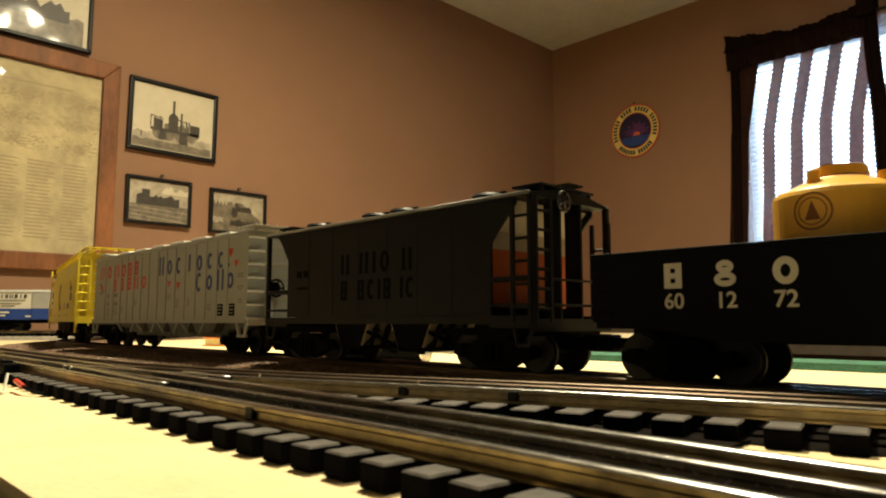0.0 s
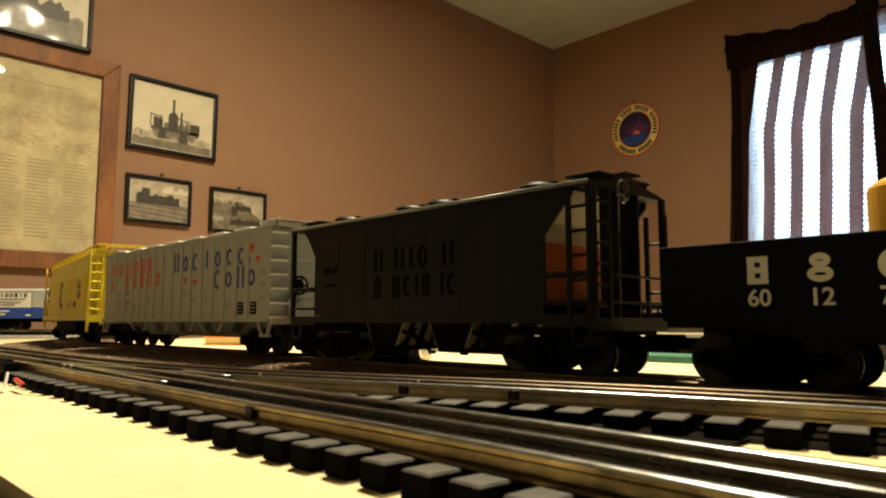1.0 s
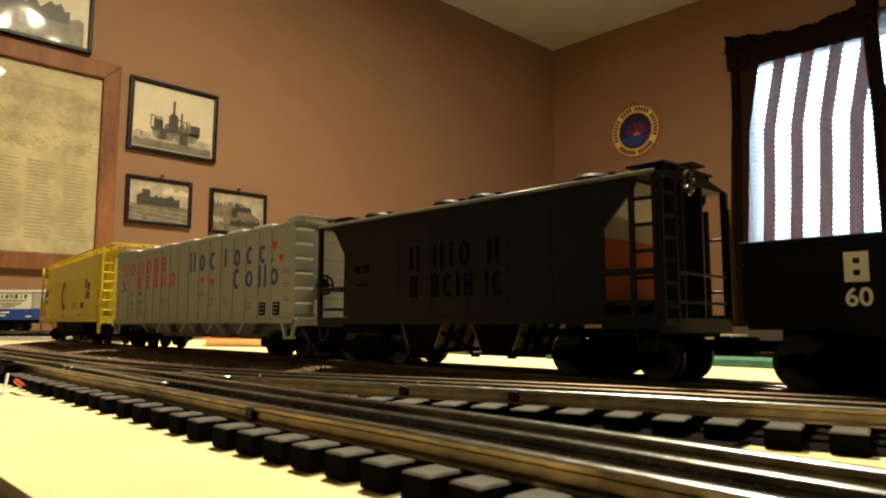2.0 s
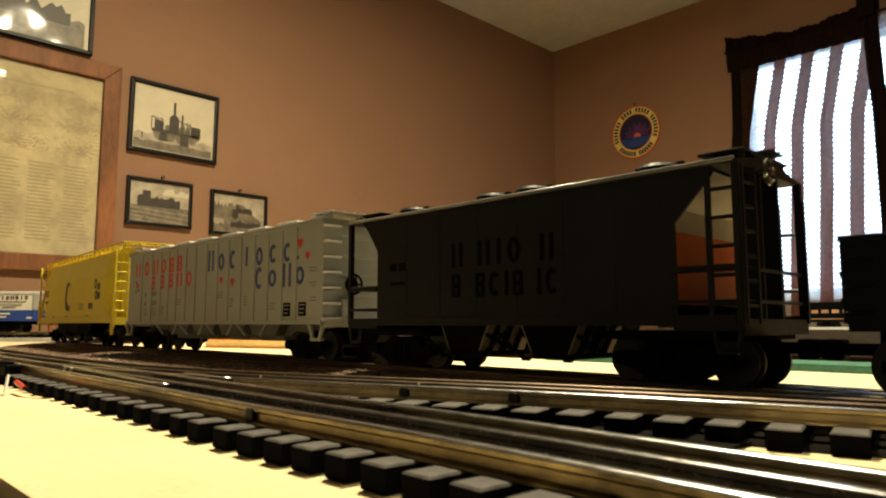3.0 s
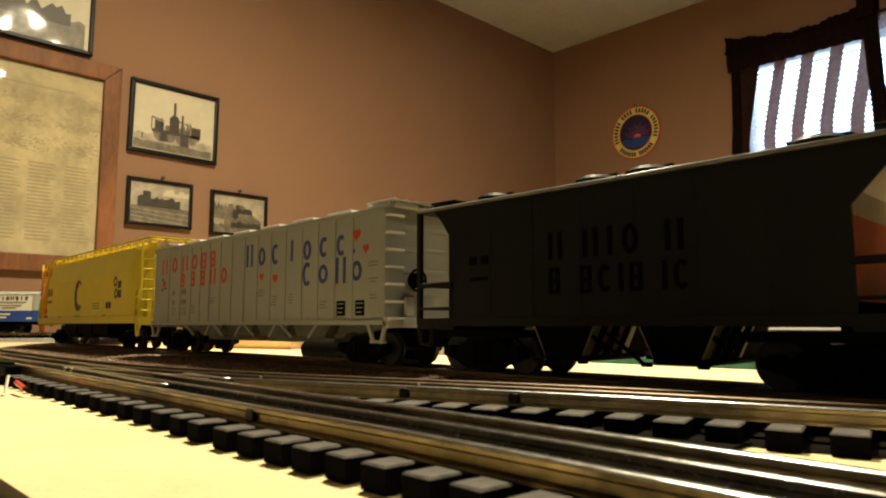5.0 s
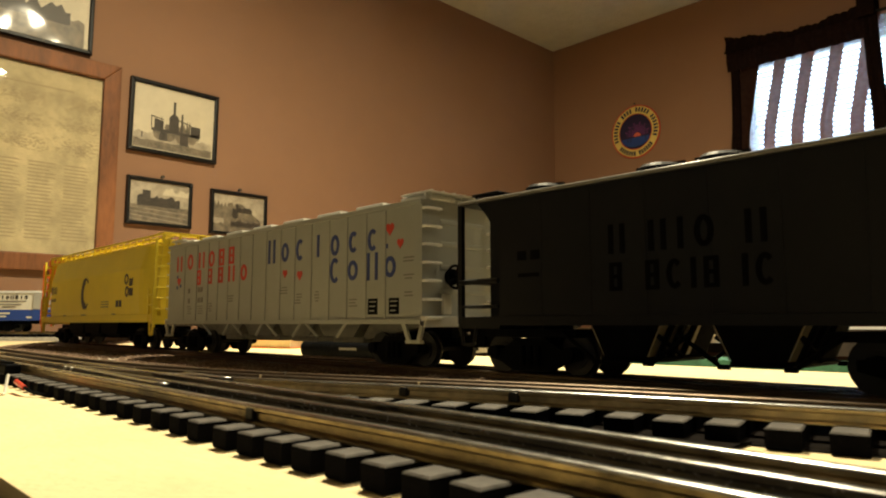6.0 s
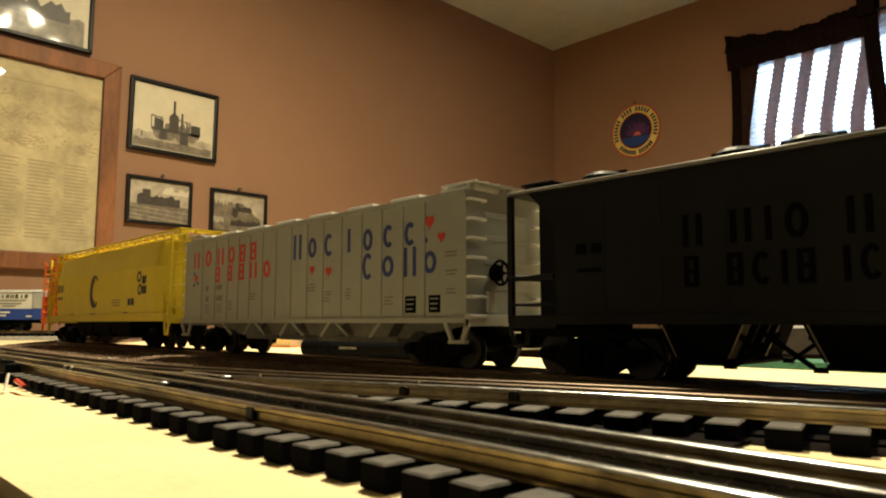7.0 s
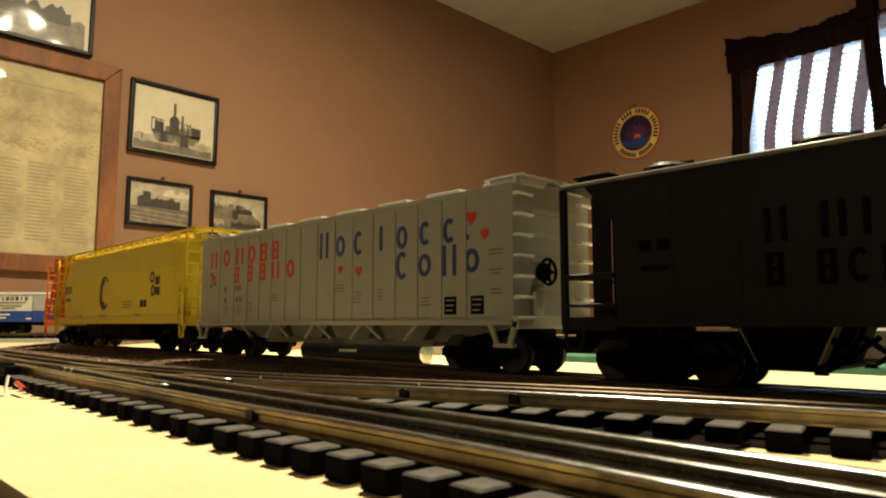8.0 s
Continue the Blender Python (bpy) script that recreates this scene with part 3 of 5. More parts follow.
# ---- the layout board and its tracks ----
def benchwork():
    t = thing("layout_table", pose(0, 0, 0), "cream painted plywood layout table with a dark edge", "table")
    part("board", bar(-2.15, 1.6, 0.044, 0.60, -0.02, 0.0), M_BOARD, t)
    part("side_board", bar(-2.15, -0.95, 0.601, 2.35, -0.02, 0.0), M_BOARD, t)
    part("edge_trim", bar(-2.15, 1.6, -0.02, 0.0425, -0.06, -0.003, 0.002), M_TRIM, t)
    part("apron", bar(-2.15, 1.6, 0.0, 0.03, -0.16, -0.061), M_TRIM, t)
    for x in (-2.05, -0.6, 1.4):
        for y in (0.08, 0.52):
            part("leg", bar(x, x + 0.07, y, y + 0.07, Z0, -0.021), M_TRIM, t)
    n = thing("wall_shelf", pose(0, 0, 0), "narrow shelf for a second line under the window", "shelf")
    part("board", bar(-2.15, 1.6, 2.36, 2.98, -0.02, 0.0118), M_BOARD, n)
    part("fascia", bar(-2.15, 1.6, 2.34, 2.359, -0.06, 0.0205), M_TRIM, n, "dark front board")
    # white strip paints in daylight gleaming on the shelf rail
    part("lip", bar(-0.92, 1.6, 2.338, 2.358, 0.0207, 0.0290, 0.001), M_WHITEWOOD, n, "white strip standing in for the shining shelf rail")
    for x in (-1.9, -0.4, 1.2):
        part("leg", bar(x, x + 0.07, 2.5, 2.57, Z0, -0.021), M_TRIM, n)
    g = thing("foam_strip", pose(0, 0, 0), "green scatter-covered foam strip along the table edge", "edging")
    bm = B()
    sweep(bm, [(-0.45 + 0.065 * i, 0.598 + 0.032 * i / 20 + 0.001 * math.sin(i * 2.1), 0.0) for i in range(31)], [(-0.010, 0), (0.014, 0), (0.013, 0.0066), (0.004, 0.0084), (-0.008, 0.0060)])
    part("strip", bm, M_GREEN, g)


TIE_W, TIE_H = 0.0096, 0.0065
RAIL_H = 0.0057       # rail over its ties
RAIL_PROFILE = [(-0.0028, 0.0), (0.0028, 0.0), (0.0028, 0.0007), (0.0008, 0.0012), (0.0007, 0.0032), (0.0017, 0.0039), (0.0017, 0.0048), (-0.0017, 0.0048),
                (-0.0017, 0.0039), (-0.0007, 0.0032), (-0.0008, 0.0012), (-0.0028, 0.0007)]
HEAD_PROFILE = [(0.0018 * math.cos(math.pi * i / 8), 0.0009 * math.sin(math.pi * i / 8)) for i in range(9)]


def tie_mesh(half, wide, high):
    bm = bar(-wide / 2, wide / 2, -half, half, 0, high)
    bmesh.ops.bevel(bm, geom=[e for e in bm.edges if e.calc_length() > max(TIE_H, high) * 1.1], offset=0.0005, segments=1, affect="EDGES")
    me = bpy.data.meshes.new("tie")
    bm.to_mesh(me)
    bm.free()
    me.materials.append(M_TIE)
    me.materials.append(M_TIELIT)
    # upward faces take the paler colour, as if lit from above
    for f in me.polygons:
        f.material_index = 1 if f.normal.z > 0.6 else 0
    return me


def offset_path(path, off, z):
    out = []
    for i, p in enumerate(path):
        d = (path[min(i + 1, len(path) - 1)] - path[max(i - 1, 0)]).normalized()
        out.append(p + Vector((-d.y, d.x, 0)) * off + Vector((0, 0, z)))
    return out


def track(name, path, label, half=0.0262, base=0.0, step=0.0168, ties=True, rails=(-0.0166, 0.0, 0.0166), high=TIE_H, wide=TIE_W, metals=None, dull=None, steps=None, start=0.006):
    t = thing(name, pose(0, 0, 0), label, "track", "model railway tracks")
    side, head = metals or (M_RAIL, M_RAILTOP)
    for k, off in enumerate(rails):
        dark = abs(off) < 0.004
        p = offset_path(path, off, base + high)
        r = part("center_rail" if dark else "rail", sweep(B(), p, RAIL_PROFILE), (dull or M_RAILDARK) if dark else dull if dull and off > 0 else side, t, "blackened center rail" if dark else "")
        part("railhead", sweep(B(), offset_path(path, off, base + high + 0.00482), HEAD_PROFILE), (dull or M_RAILDARK) if dark else dull if dull and off > 0 else head, r, "", True)
    if ties:
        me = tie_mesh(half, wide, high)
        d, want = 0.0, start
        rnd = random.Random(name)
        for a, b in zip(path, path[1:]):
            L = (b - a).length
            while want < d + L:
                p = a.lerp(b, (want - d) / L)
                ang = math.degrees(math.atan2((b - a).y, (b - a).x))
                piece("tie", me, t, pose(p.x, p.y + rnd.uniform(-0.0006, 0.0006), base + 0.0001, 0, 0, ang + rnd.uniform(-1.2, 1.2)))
                want += (steps(p.x) if steps else step) + rnd.uniform(-0.0004, 0.0004)
            d += L
    return t


PATH_A = spline([(-2.0, 0.213), (-1.3, 0.160), (-0.9, 0.1445), (-0.5, 0.1370), (-0.4, 0.1345), (-0.28, 0.1320), (-0.2, 0.1293), (-0.15, 0.1288), (-0.1, 0.1272), (-0.05, 0.1245), (0.05, 0.119), (0.30, 0.108)])
PATH_B = spline([(-1.9, 0.238), (-1.3, 0.181), (-0.9, 0.164), (-0.62, 0.1545), (-0.46, 0.1565), (-0.36, 0.1700), (-0.287, 0.1885), (-0.206, 0.2170), (-0.159, 0.2318), (-0.12, 0.2425), (-0.06, 0.2562), (0.0, 0.2690), (0.15, 0.294), (0.5, 0.3235)])
PATH_MAIN = [on_line(-3.0 + 0.02 * i)[0] for i in range(176)]
PATH_FAR = spline([(-2.14, 0.074), (-1.90, 0.320), (-1.64, 0.587)])
PATH_SHELF = spline([(-2.1, 2.62), (-1.0, 2.62), (1.5, 2.62)], 0.2)


def tracks():
    track("siding_track", PATH_A, "bronze-railed model track on thick black ties beside bare board", half=0.0292, wide=0.0088, steps=lambda x: 0.0148 if x > -0.2 else 0.0182)
    track("turnout_track", PATH_B, "bronze-railed model track curving away to join the main line", half=0.034, wide=0.0100, step=0.0172, metals=(M_RAILPALE, M_RAILTOP), dull=M_RAILSHADE)
    track("main_track", PATH_MAIN, "main model track carrying the freight train", high=RAIL - DROP - RAIL_H, wide=0.0100, metals=(M_RAILSHADE, M_RAILSHADE))
    track("far_track", PATH_FAR, "distant model track with pale ballast beneath a boxcar", base=0.008)
    track("shelf_track", PATH_SHELF, "shiny model track on the shelf under the window", base=0.012, ties=False)
    # ballast bed along the main line
    bm = B()
    rnd = random.Random(11)
    path = [on_line(-2.6 + 0.0085 * i)[0] for i in range(300)]
    prof = [(-0.105, 0.0005), (-0.085, 0.0018), (-0.07, 0.0034), (-0.055, 0.0046), (-0.04, 0.0050), (-0.025, 0.0050), (-0.008, 0.0048), (0.008, 0.0048), (0.025, 0.005), (0.04, 0.0044), (0.052, 0.0005)]
    rows = []
    for i, p in enumerate(path):
        d = (path[min(i + 1, 299)] - path[max(i - 1, 0)]).normalized()
        s = Vector((-d.y, d.x, 0))
        x = p.x
        wide = 1.0 if x < -0.55 else max(0.36, 1.0 - (x + 0.55) / 0.5)
        rows.append([bm.verts.new(p + s * (u * (wide if u < 0 else 1.0)) + Vector((0, 0, v + (rnd.uniform(-0.0007, 0.0007) if v > 0.001 else 0)))) for u, v in prof])
    for a, b in zip(rows, rows[1:]):
        for j in range(len(prof) - 1):
            bm.faces.new((a[j], a[j + 1], b[j + 1], b[j]))
    tagged(part("ballast_bed", bm, M_BALLAST, None), "dark brown granular ballast along the main line", "ballast", kind="stuff")
    bm = B()
    for k in range(9000):
        i = rnd.randrange(60, 299)
        p, d = path[i], (path[i] - path[i - 1]).normalized()
        u = -rnd.uniform(0.03, 0.10)
        x = p.x
        wide = 1.0 if x < -0.55 else max(0.36, 1.0 - (x + 0.55) / 0.5)
        q = p + Vector((-d.y, d.x, 0)) * u * wide + d * rnd.uniform(-0.004, 0.004)
        h = float(np.interp(u, [a for a, _ in prof], [b for _, b in prof]))
        r = rnd.uniform(0.0006, 0.0016)
        f = [bm.verts.new((q.x + a * r * rnd.uniform(0.7, 1.2), q.y + b * r * rnd.uniform(0.7, 1.2), h + 0.0003 + e * r * rnd.uniform(0.6, 1.0)))
             for a, b, e in ((1, 0, 0), (0, 1, 0), (-1, 0, 0), (0, -1, 0), (0, 0, 1), (0, 0, -1))]
        for i in range(4):
            bm.faces.new((f[i], f[(i + 1) % 4], f[4])), bm.faces.new((f[(i + 1) % 4], f[i], f[5]))
    tagged(part("ballast_stones", bm, M_STONE, None), "loose brown ballast stones beside the track", "ballast", kind="stuff")
    bm = B()
    sweep(bm, PATH_FAR, [(-0.07, 0.0005), (0.07, 0.0005), (0.04, 0.0082), (-0.04, 0.0082)])
    tagged(part("pale_ballast_bed", bm, M_GREYBALLAST, None), "pale grey ballast under the distant track", "ballast", kind="stuff")
    # dark sheet under and between the two near tracks, standing in for shade
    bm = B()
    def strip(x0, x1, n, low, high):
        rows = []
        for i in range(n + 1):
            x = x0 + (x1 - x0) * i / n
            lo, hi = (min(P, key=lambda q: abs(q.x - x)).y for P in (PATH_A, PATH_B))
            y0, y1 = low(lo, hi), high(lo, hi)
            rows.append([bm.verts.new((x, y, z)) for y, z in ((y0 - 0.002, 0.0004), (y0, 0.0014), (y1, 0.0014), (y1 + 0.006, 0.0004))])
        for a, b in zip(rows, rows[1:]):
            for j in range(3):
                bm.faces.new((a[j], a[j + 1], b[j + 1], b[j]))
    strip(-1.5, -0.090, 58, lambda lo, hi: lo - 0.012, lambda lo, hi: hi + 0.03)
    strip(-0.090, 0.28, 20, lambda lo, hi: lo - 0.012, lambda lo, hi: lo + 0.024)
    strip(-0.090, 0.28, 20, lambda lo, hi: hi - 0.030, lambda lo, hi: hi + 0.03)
    tagged(part("track_shade_sheet", bm, M_TRACKSHADE, None), "dark sheet under the near tracks standing in for shade", "trackbed", kind="structure")
    # joiners, spikes and a rail joint
    for path, off, places in ((PATH_A, -0.0166, ((-0.198, 0.0),)), (PATH_B, -0.0166, ((-0.222, 0),)), (PATH_B, -0.0166, ((-0.172, 0),))):
        for x, _ in places:
            p = min(offset_path(path, off, TIE_H), key=lambda q: abs(q.x - x))
            j = thing("rail_joiner", pose(p.x, p.y, p.z), "small dark metal clip joining two rails", "rail joiner", "rail joiners")
            part("clip", bar(-0.0022, 0.0022, -0.0023, 0.0023, 0.0009, 0.0046, 0.0004), M_WHEEL, j)
    for path, off, xs in ((PATH_A, 0.0190, (-0.44, -0.406, -0.204)), (PATH_A, 0.0, (-0.202,)), (PATH_B, -0.005, (-0.31, -0.23)), (PATH_B, 0.012, (-0.314,))):
        for x in xs:
            p = min(offset_path(path, off, TIE_H), key=lambda q: abs(q.x - x))
            s = thing("track_spike", pose(p.x, p.y, p.z), "bright small screw head in the track", "spike", "track spikes")
            part("head", rod(B(), (0, 0, 0), (0, 0, 0.0060), 0.0006, 8, 0.0008), M_SPIKE, s)
    # tapered switch points lying between the stock rails
    for pts in (((-0.47, 0.1335), (-0.40, 0.1300), (-0.33, 0.1255), (-0.294, 0.1235)), ((-0.36, 0.1610), (-0.33, 0.1600), (-0.306, 0.1585))):
        path = spline(pts, 0.01)
        p = thing("switch_point", pose(0, 0, 0), "thin loose switch point rail with a worn bright tip", "switch rail", "switch points")
        blade = part("blade", sweep(B(), [v + Vector((0, 0, TIE_H + 0.0002)) for v in path], RAIL_PROFILE), M_RAILDARK, p)
        part("railhead", sweep(B(), [v + Vector((0, 0, TIE_H + 0.0050)) for v in path], HEAD_PROFILE), M_RAILTOP, blade, "", True)
    # pale stones across the brown bed paint in light falling between two cars
    bm = B()
    for k in range(900):
        u, v = rnd.random(), rnd.gauss(0, 1)
        q = Vector((-0.70 - 0.065 * u + 0.010 * v, 0.250 + 0.052 * u + 0.004 * v, 0.0024 + 0.0024 * u))
        r = rnd.uniform(0.0006, 0.0013)
        f = [bm.verts.new((q.x + a * r, q.y + b * r * rnd.uniform(0.7, 1.2), q.z + e * r * rnd.uniform(0.6, 1.0)))
             for a, b, e in ((1, 0, 0), (0, 1, 0), (-1, 0, 0), (0, -1, 0), (0, 0, 1), (0, 0, -1))]
        for i in range(4):
            bm.faces.new((f[i], f[(i + 1) % 4], f[4])), bm.faces.new((f[(i + 1) % 4], f[i], f[5]))
    tagged(part("light_patch_stones", bm, M_PALESTONE, None), "pale stones standing in for a light patch on the brown bed", "ballast", kind="stuff")
    # switch motor and wiring by the siding
    m = thing("switch_motor", pose(-0.5160, 0.1186, 0), "small black switch motor box beside the track", "switch motor")
    part("case", bar(-0.030, 0.016, -0.010, -0.001, 0.0, 0.0121, 0.0012), M_BLACK, m)
    part("cap", bar(-0.026, 0.008, -0.008, -0.003, 0.0122, 0.0136, 0.0006), M_BLACK, m)
    w = thing("wire_connector", pose(-0.4135, 0.0991, 0.0042), "red crimp connector on a thin black wire", "wire")
    part("sleeve", rod(B(), (-0.0240, 0.0018, 0.0017), (0, 0, 0), 0.0013, 10), M_WIRE_R, w, "red sleeve")
    pts = [Vector(v) for v in ((0, 0, 0), (0.0105, 0.002, -0.002), (0.0194, 0.0049, -0.0027), (0.0171, 0.0095, -0.0012))]
    bm = B()
    for a, b in zip(pts, pts[1:]):
        rod(bm, a, b, 0.0009, 6)
    part("wire", bm, M_BLACK, w)
    k = thing("wire_end", pose(-0.4414, 0.1235, TIE_H), "short bare wire ends sticking up between the ties", "wire")
    for x, dx in ((0.0, 0.002), (0.010, 0.004)):
        part("strand", rod(B(), (x, 0, 0), (x + dx, 0.002, 0.0065), 0.0006, 6), M_WIRE_W, k)
    w = thing("white_wire", pose(-0.4265, 0.0931, 0.0), "loose white wire end on the board", "wire")
    part("wire", rod(rod(B(), (0, 0, 0.0008), (-0.008, 0.003, 0.010), 0.0008, 6), (0, 0, 0.0008), (0.004, -0.002, 0.0008), 0.0008, 6), M_WIRE_W, w)


benchwork()
tracks()


# ---- rolling stock: local x is forward, -y the side that faces the camera, z = 0 the rail head ----
WHEEL_R = 0.0108
wheelsets = []


def wheelset_bm():
    bm = B()
    rod(bm, (0, -0.019, 0), (0, 0.019, 0), 0.0016, 8)
    for s in (-1, 1):
        rod(bm, (0, s * 0.0140, 0), (0, s * 0.0156, 0), WHEEL_R + 0.0013, 28)
        rod(bm, (0, s * 0.0156, 0), (0, s * 0.0186, 0), WHEEL_R, 28)
        rod(bm, (0, s * 0.0186, 0), (0, s * 0.0192, 0), WHEEL_R * 0.62, 20)
    return bm


def truck(car, x, base=0.044):
    bm = B()
    box(bm, x - 0.004, x + 0.004, -0.021, 0.021, 0.009, 0.0165)
    box(bm, x - 0.006, x + 0.006, -0.006, 0.006, 0.0165, 0.0245)
    t = part("truck", bm, M_BLACK, car, "black freight truck")
    for s in (-1, 1):
        y = s * 0.0235
        bm = B()
        h = base / 2
        prism(bm, [(x - h - 0.006, 0.0105), (x - h + 0.006, 0.0105), (x - 0.010, 0.0165), (x + 0.010, 0.0165), (x + h - 0.006, 0.0105), (x + h + 0.006, 0.0105), (x + h + 0.006, 0.0062),
                   (x + h - 0.004, 0.0035), (x + 0.012, -0.0012), (x - 0.012, -0.0012), (x - h + 0.004, 0.0035), (x - h - 0.006, 0.0062)], "y", y - 0.0022, y + 0.0022)
        for k in (-1, 1):
            rod(bm, (x + k * h, y - 0.0042 , 0.0085), (x + k * h, y + 0.0042, 0.0085), 0.0036, 12)
        for k in (-0.005, 0.0, 0.005):
            rod(bm, (x + k, y + s * 0.0028, 0.0022), (x + k, y + s * 0.0028, 0.0125), 0.0020, 8)
        part("side_frame", bm, M_BLACK, t)
    for k in (-1, 1):
        w = part("wheelset", wheelset_bm(), M_WHEEL, t)
        w.location = (x + k * base / 2, 0, WHEEL_R - DROP)
        wheelsets.append((w, x + k * base / 2))
    return t


def coupler(car, x, s):
    bm = bar(min(x, x + s * 0.014), max(x, x + s * 0.014), -0.0028, 0.0028, 0.0115, 0.0165)
    box(bm, min(x + s * 0.012, x + s * 0.0205), max(x + s * 0.012, x + s * 0.0205), -0.0055, 0.0055, 0.0095, 0.0180, 0.0012)
    part("coupler", bm, M_BLACK, car)


def ladder(car, p, q, rise, n, material, r=0.0009, rails=True, stand=(0, 0)):
    """Rungs between the verticals through p and q (x, y), from z rise[0] to rise[1]; stand: how far the rungs bow out."""
    bm = B()
    z0, z1 = rise
    if rails:
        for u in (p, q):
            box(bm, u[0] - 0.0011, u[0] + 0.0011, u[1] - 0.0011, u[1] + 0.0011, z0 - 0.002, z1 + 0.002)
    for i in range(n):
        z = z0 + (z1 - z0) * (i + 0.5) / n
        a, b = (p[0] + stand[0], p[1] + stand[1]), (q[0] + stand[0], q[1] + stand[1])
        rod(bm, (*a, z), (*b, z), r, 6)
        if stand != (0, 0):
            rod(bm, (*p, z), (*a, z), r, 6), rod(bm, (*q, z), (*b, z), r, 6)
    return part("ladder", bm, material, car)


def mark(car, name, cx, cz, w, h, y, material, kind="bars", label=""):
    """A plain painted shape of a character's size on the near side."""
    bm = B()
    s = min(w * 0.30, 0.0030)
    if kind == "ring":
        ring(bm, cx, cz, y, 0, w / 2, h / 2, s, 0.00025, 18)
    elif kind == "arc":
        ring(bm, cx, cz, y, 0, w / 2, h / 2, s, 0.00025, 16, radians(45), radians(315))
    elif kind == "bar":
        plate(bm, [(cx - s / 2, cz - h / 2), (cx + s / 2, cz - h / 2), (cx + s / 2, cz + h / 2), (cx - s / 2, cz + h / 2)], y, 0.00025)
    elif kind == "slab":
        plate(bm, [(cx - w / 2, cz - h / 2), (cx + w / 2, cz - h / 2), (cx + w / 2, cz + h / 2), (cx - w / 2, cz + h / 2)], y, 0.00025)
    elif kind == "heart":
        pts = [(cx + w / 2 * (16 * math.sin(a) ** 3) / 16, cz + h / 2 * (13 * math.cos(a) - 5 * math.cos(2 * a) - 2 * math.cos(3 * a) - math.cos(4 * a)) / 15) for a in [math.tau * i / 24 for i in range(24)]]
        plate(bm, pts, y, 0.00025)
    elif kind == "block":
        plate(bm, [(cx - w * 0.42, cz - h / 2), (cx - w * 0.42 + s, cz - h / 2), (cx - w * 0.42 + s, cz + h / 2), (cx - w * 0.42, cz + h / 2)], y, 0.00025)
        plate(bm, [(cx + w * 0.42 - s, cz - h / 2), (cx + w * 0.42, cz - h / 2), (cx + w * 0.42, cz + h / 2), (cx + w * 0.42 - s, cz + h / 2)], y, 0.00025)
        for v in (-h / 2 + s * 0.4, 0.0, h / 2 - s * 0.4):
            plate(bm, [(cx - w * 0.42 + s, cz + v - s * 0.4), (cx + w * 0.42 - s, cz + v - s * 0.4), (cx + w * 0.42 - s, cz + v + s * 0.4), (cx - w * 0.42 + s, cz + v + s * 0.4)], y, 0.00025)
    elif kind == "twin":
        ring(bm, cx, cz + h * 0.25, y, 0, w * 0.38, h * 0.25, s * 0.85, 0.00025, 18)
        ring(bm, cx, cz - h * 0.22, y - 0.00001, 0, w * 0.48, h * 0.28, s * 0.85, 0.00025, 18)
    else:
        for k in (-1, 1):
            c = cx + k * (w / 2 - s / 2)
            plate(bm, [(c - s / 2, cz - h / 2), (c + s / 2, cz - h / 2), (c + s / 2, cz + h / 2), (c - s / 2, cz + h / 2)], y, 0.00025)
    return part(name, bm, material, car, label)


def brake_wheel(car, x, y, z, r, material, d=0.003):
    bm = B()
    n = 20
    for i in range(n):
        a, b = math.tau * i / n, math.tau * (i + 1) / n
        rod(bm, (x + d, y + r * math.cos(a), z + r * math.sin(a)), (x + d, y + r * math.cos(b), z + r * math.sin(b)), 0.0009, 6)
    for i in range(5):
        a = math.tau * i / 5
        rod(bm, (x + d, y, z), (x + d, y + r * math.cos(a), z + r * math.sin(a)), 0.0008, 6)
    rod(bm, (x, y, z), (x + d * 1.3, y, z), 0.0018, 10)
    part("brake_wheel", bm, material, car, "spoked brake wheel")


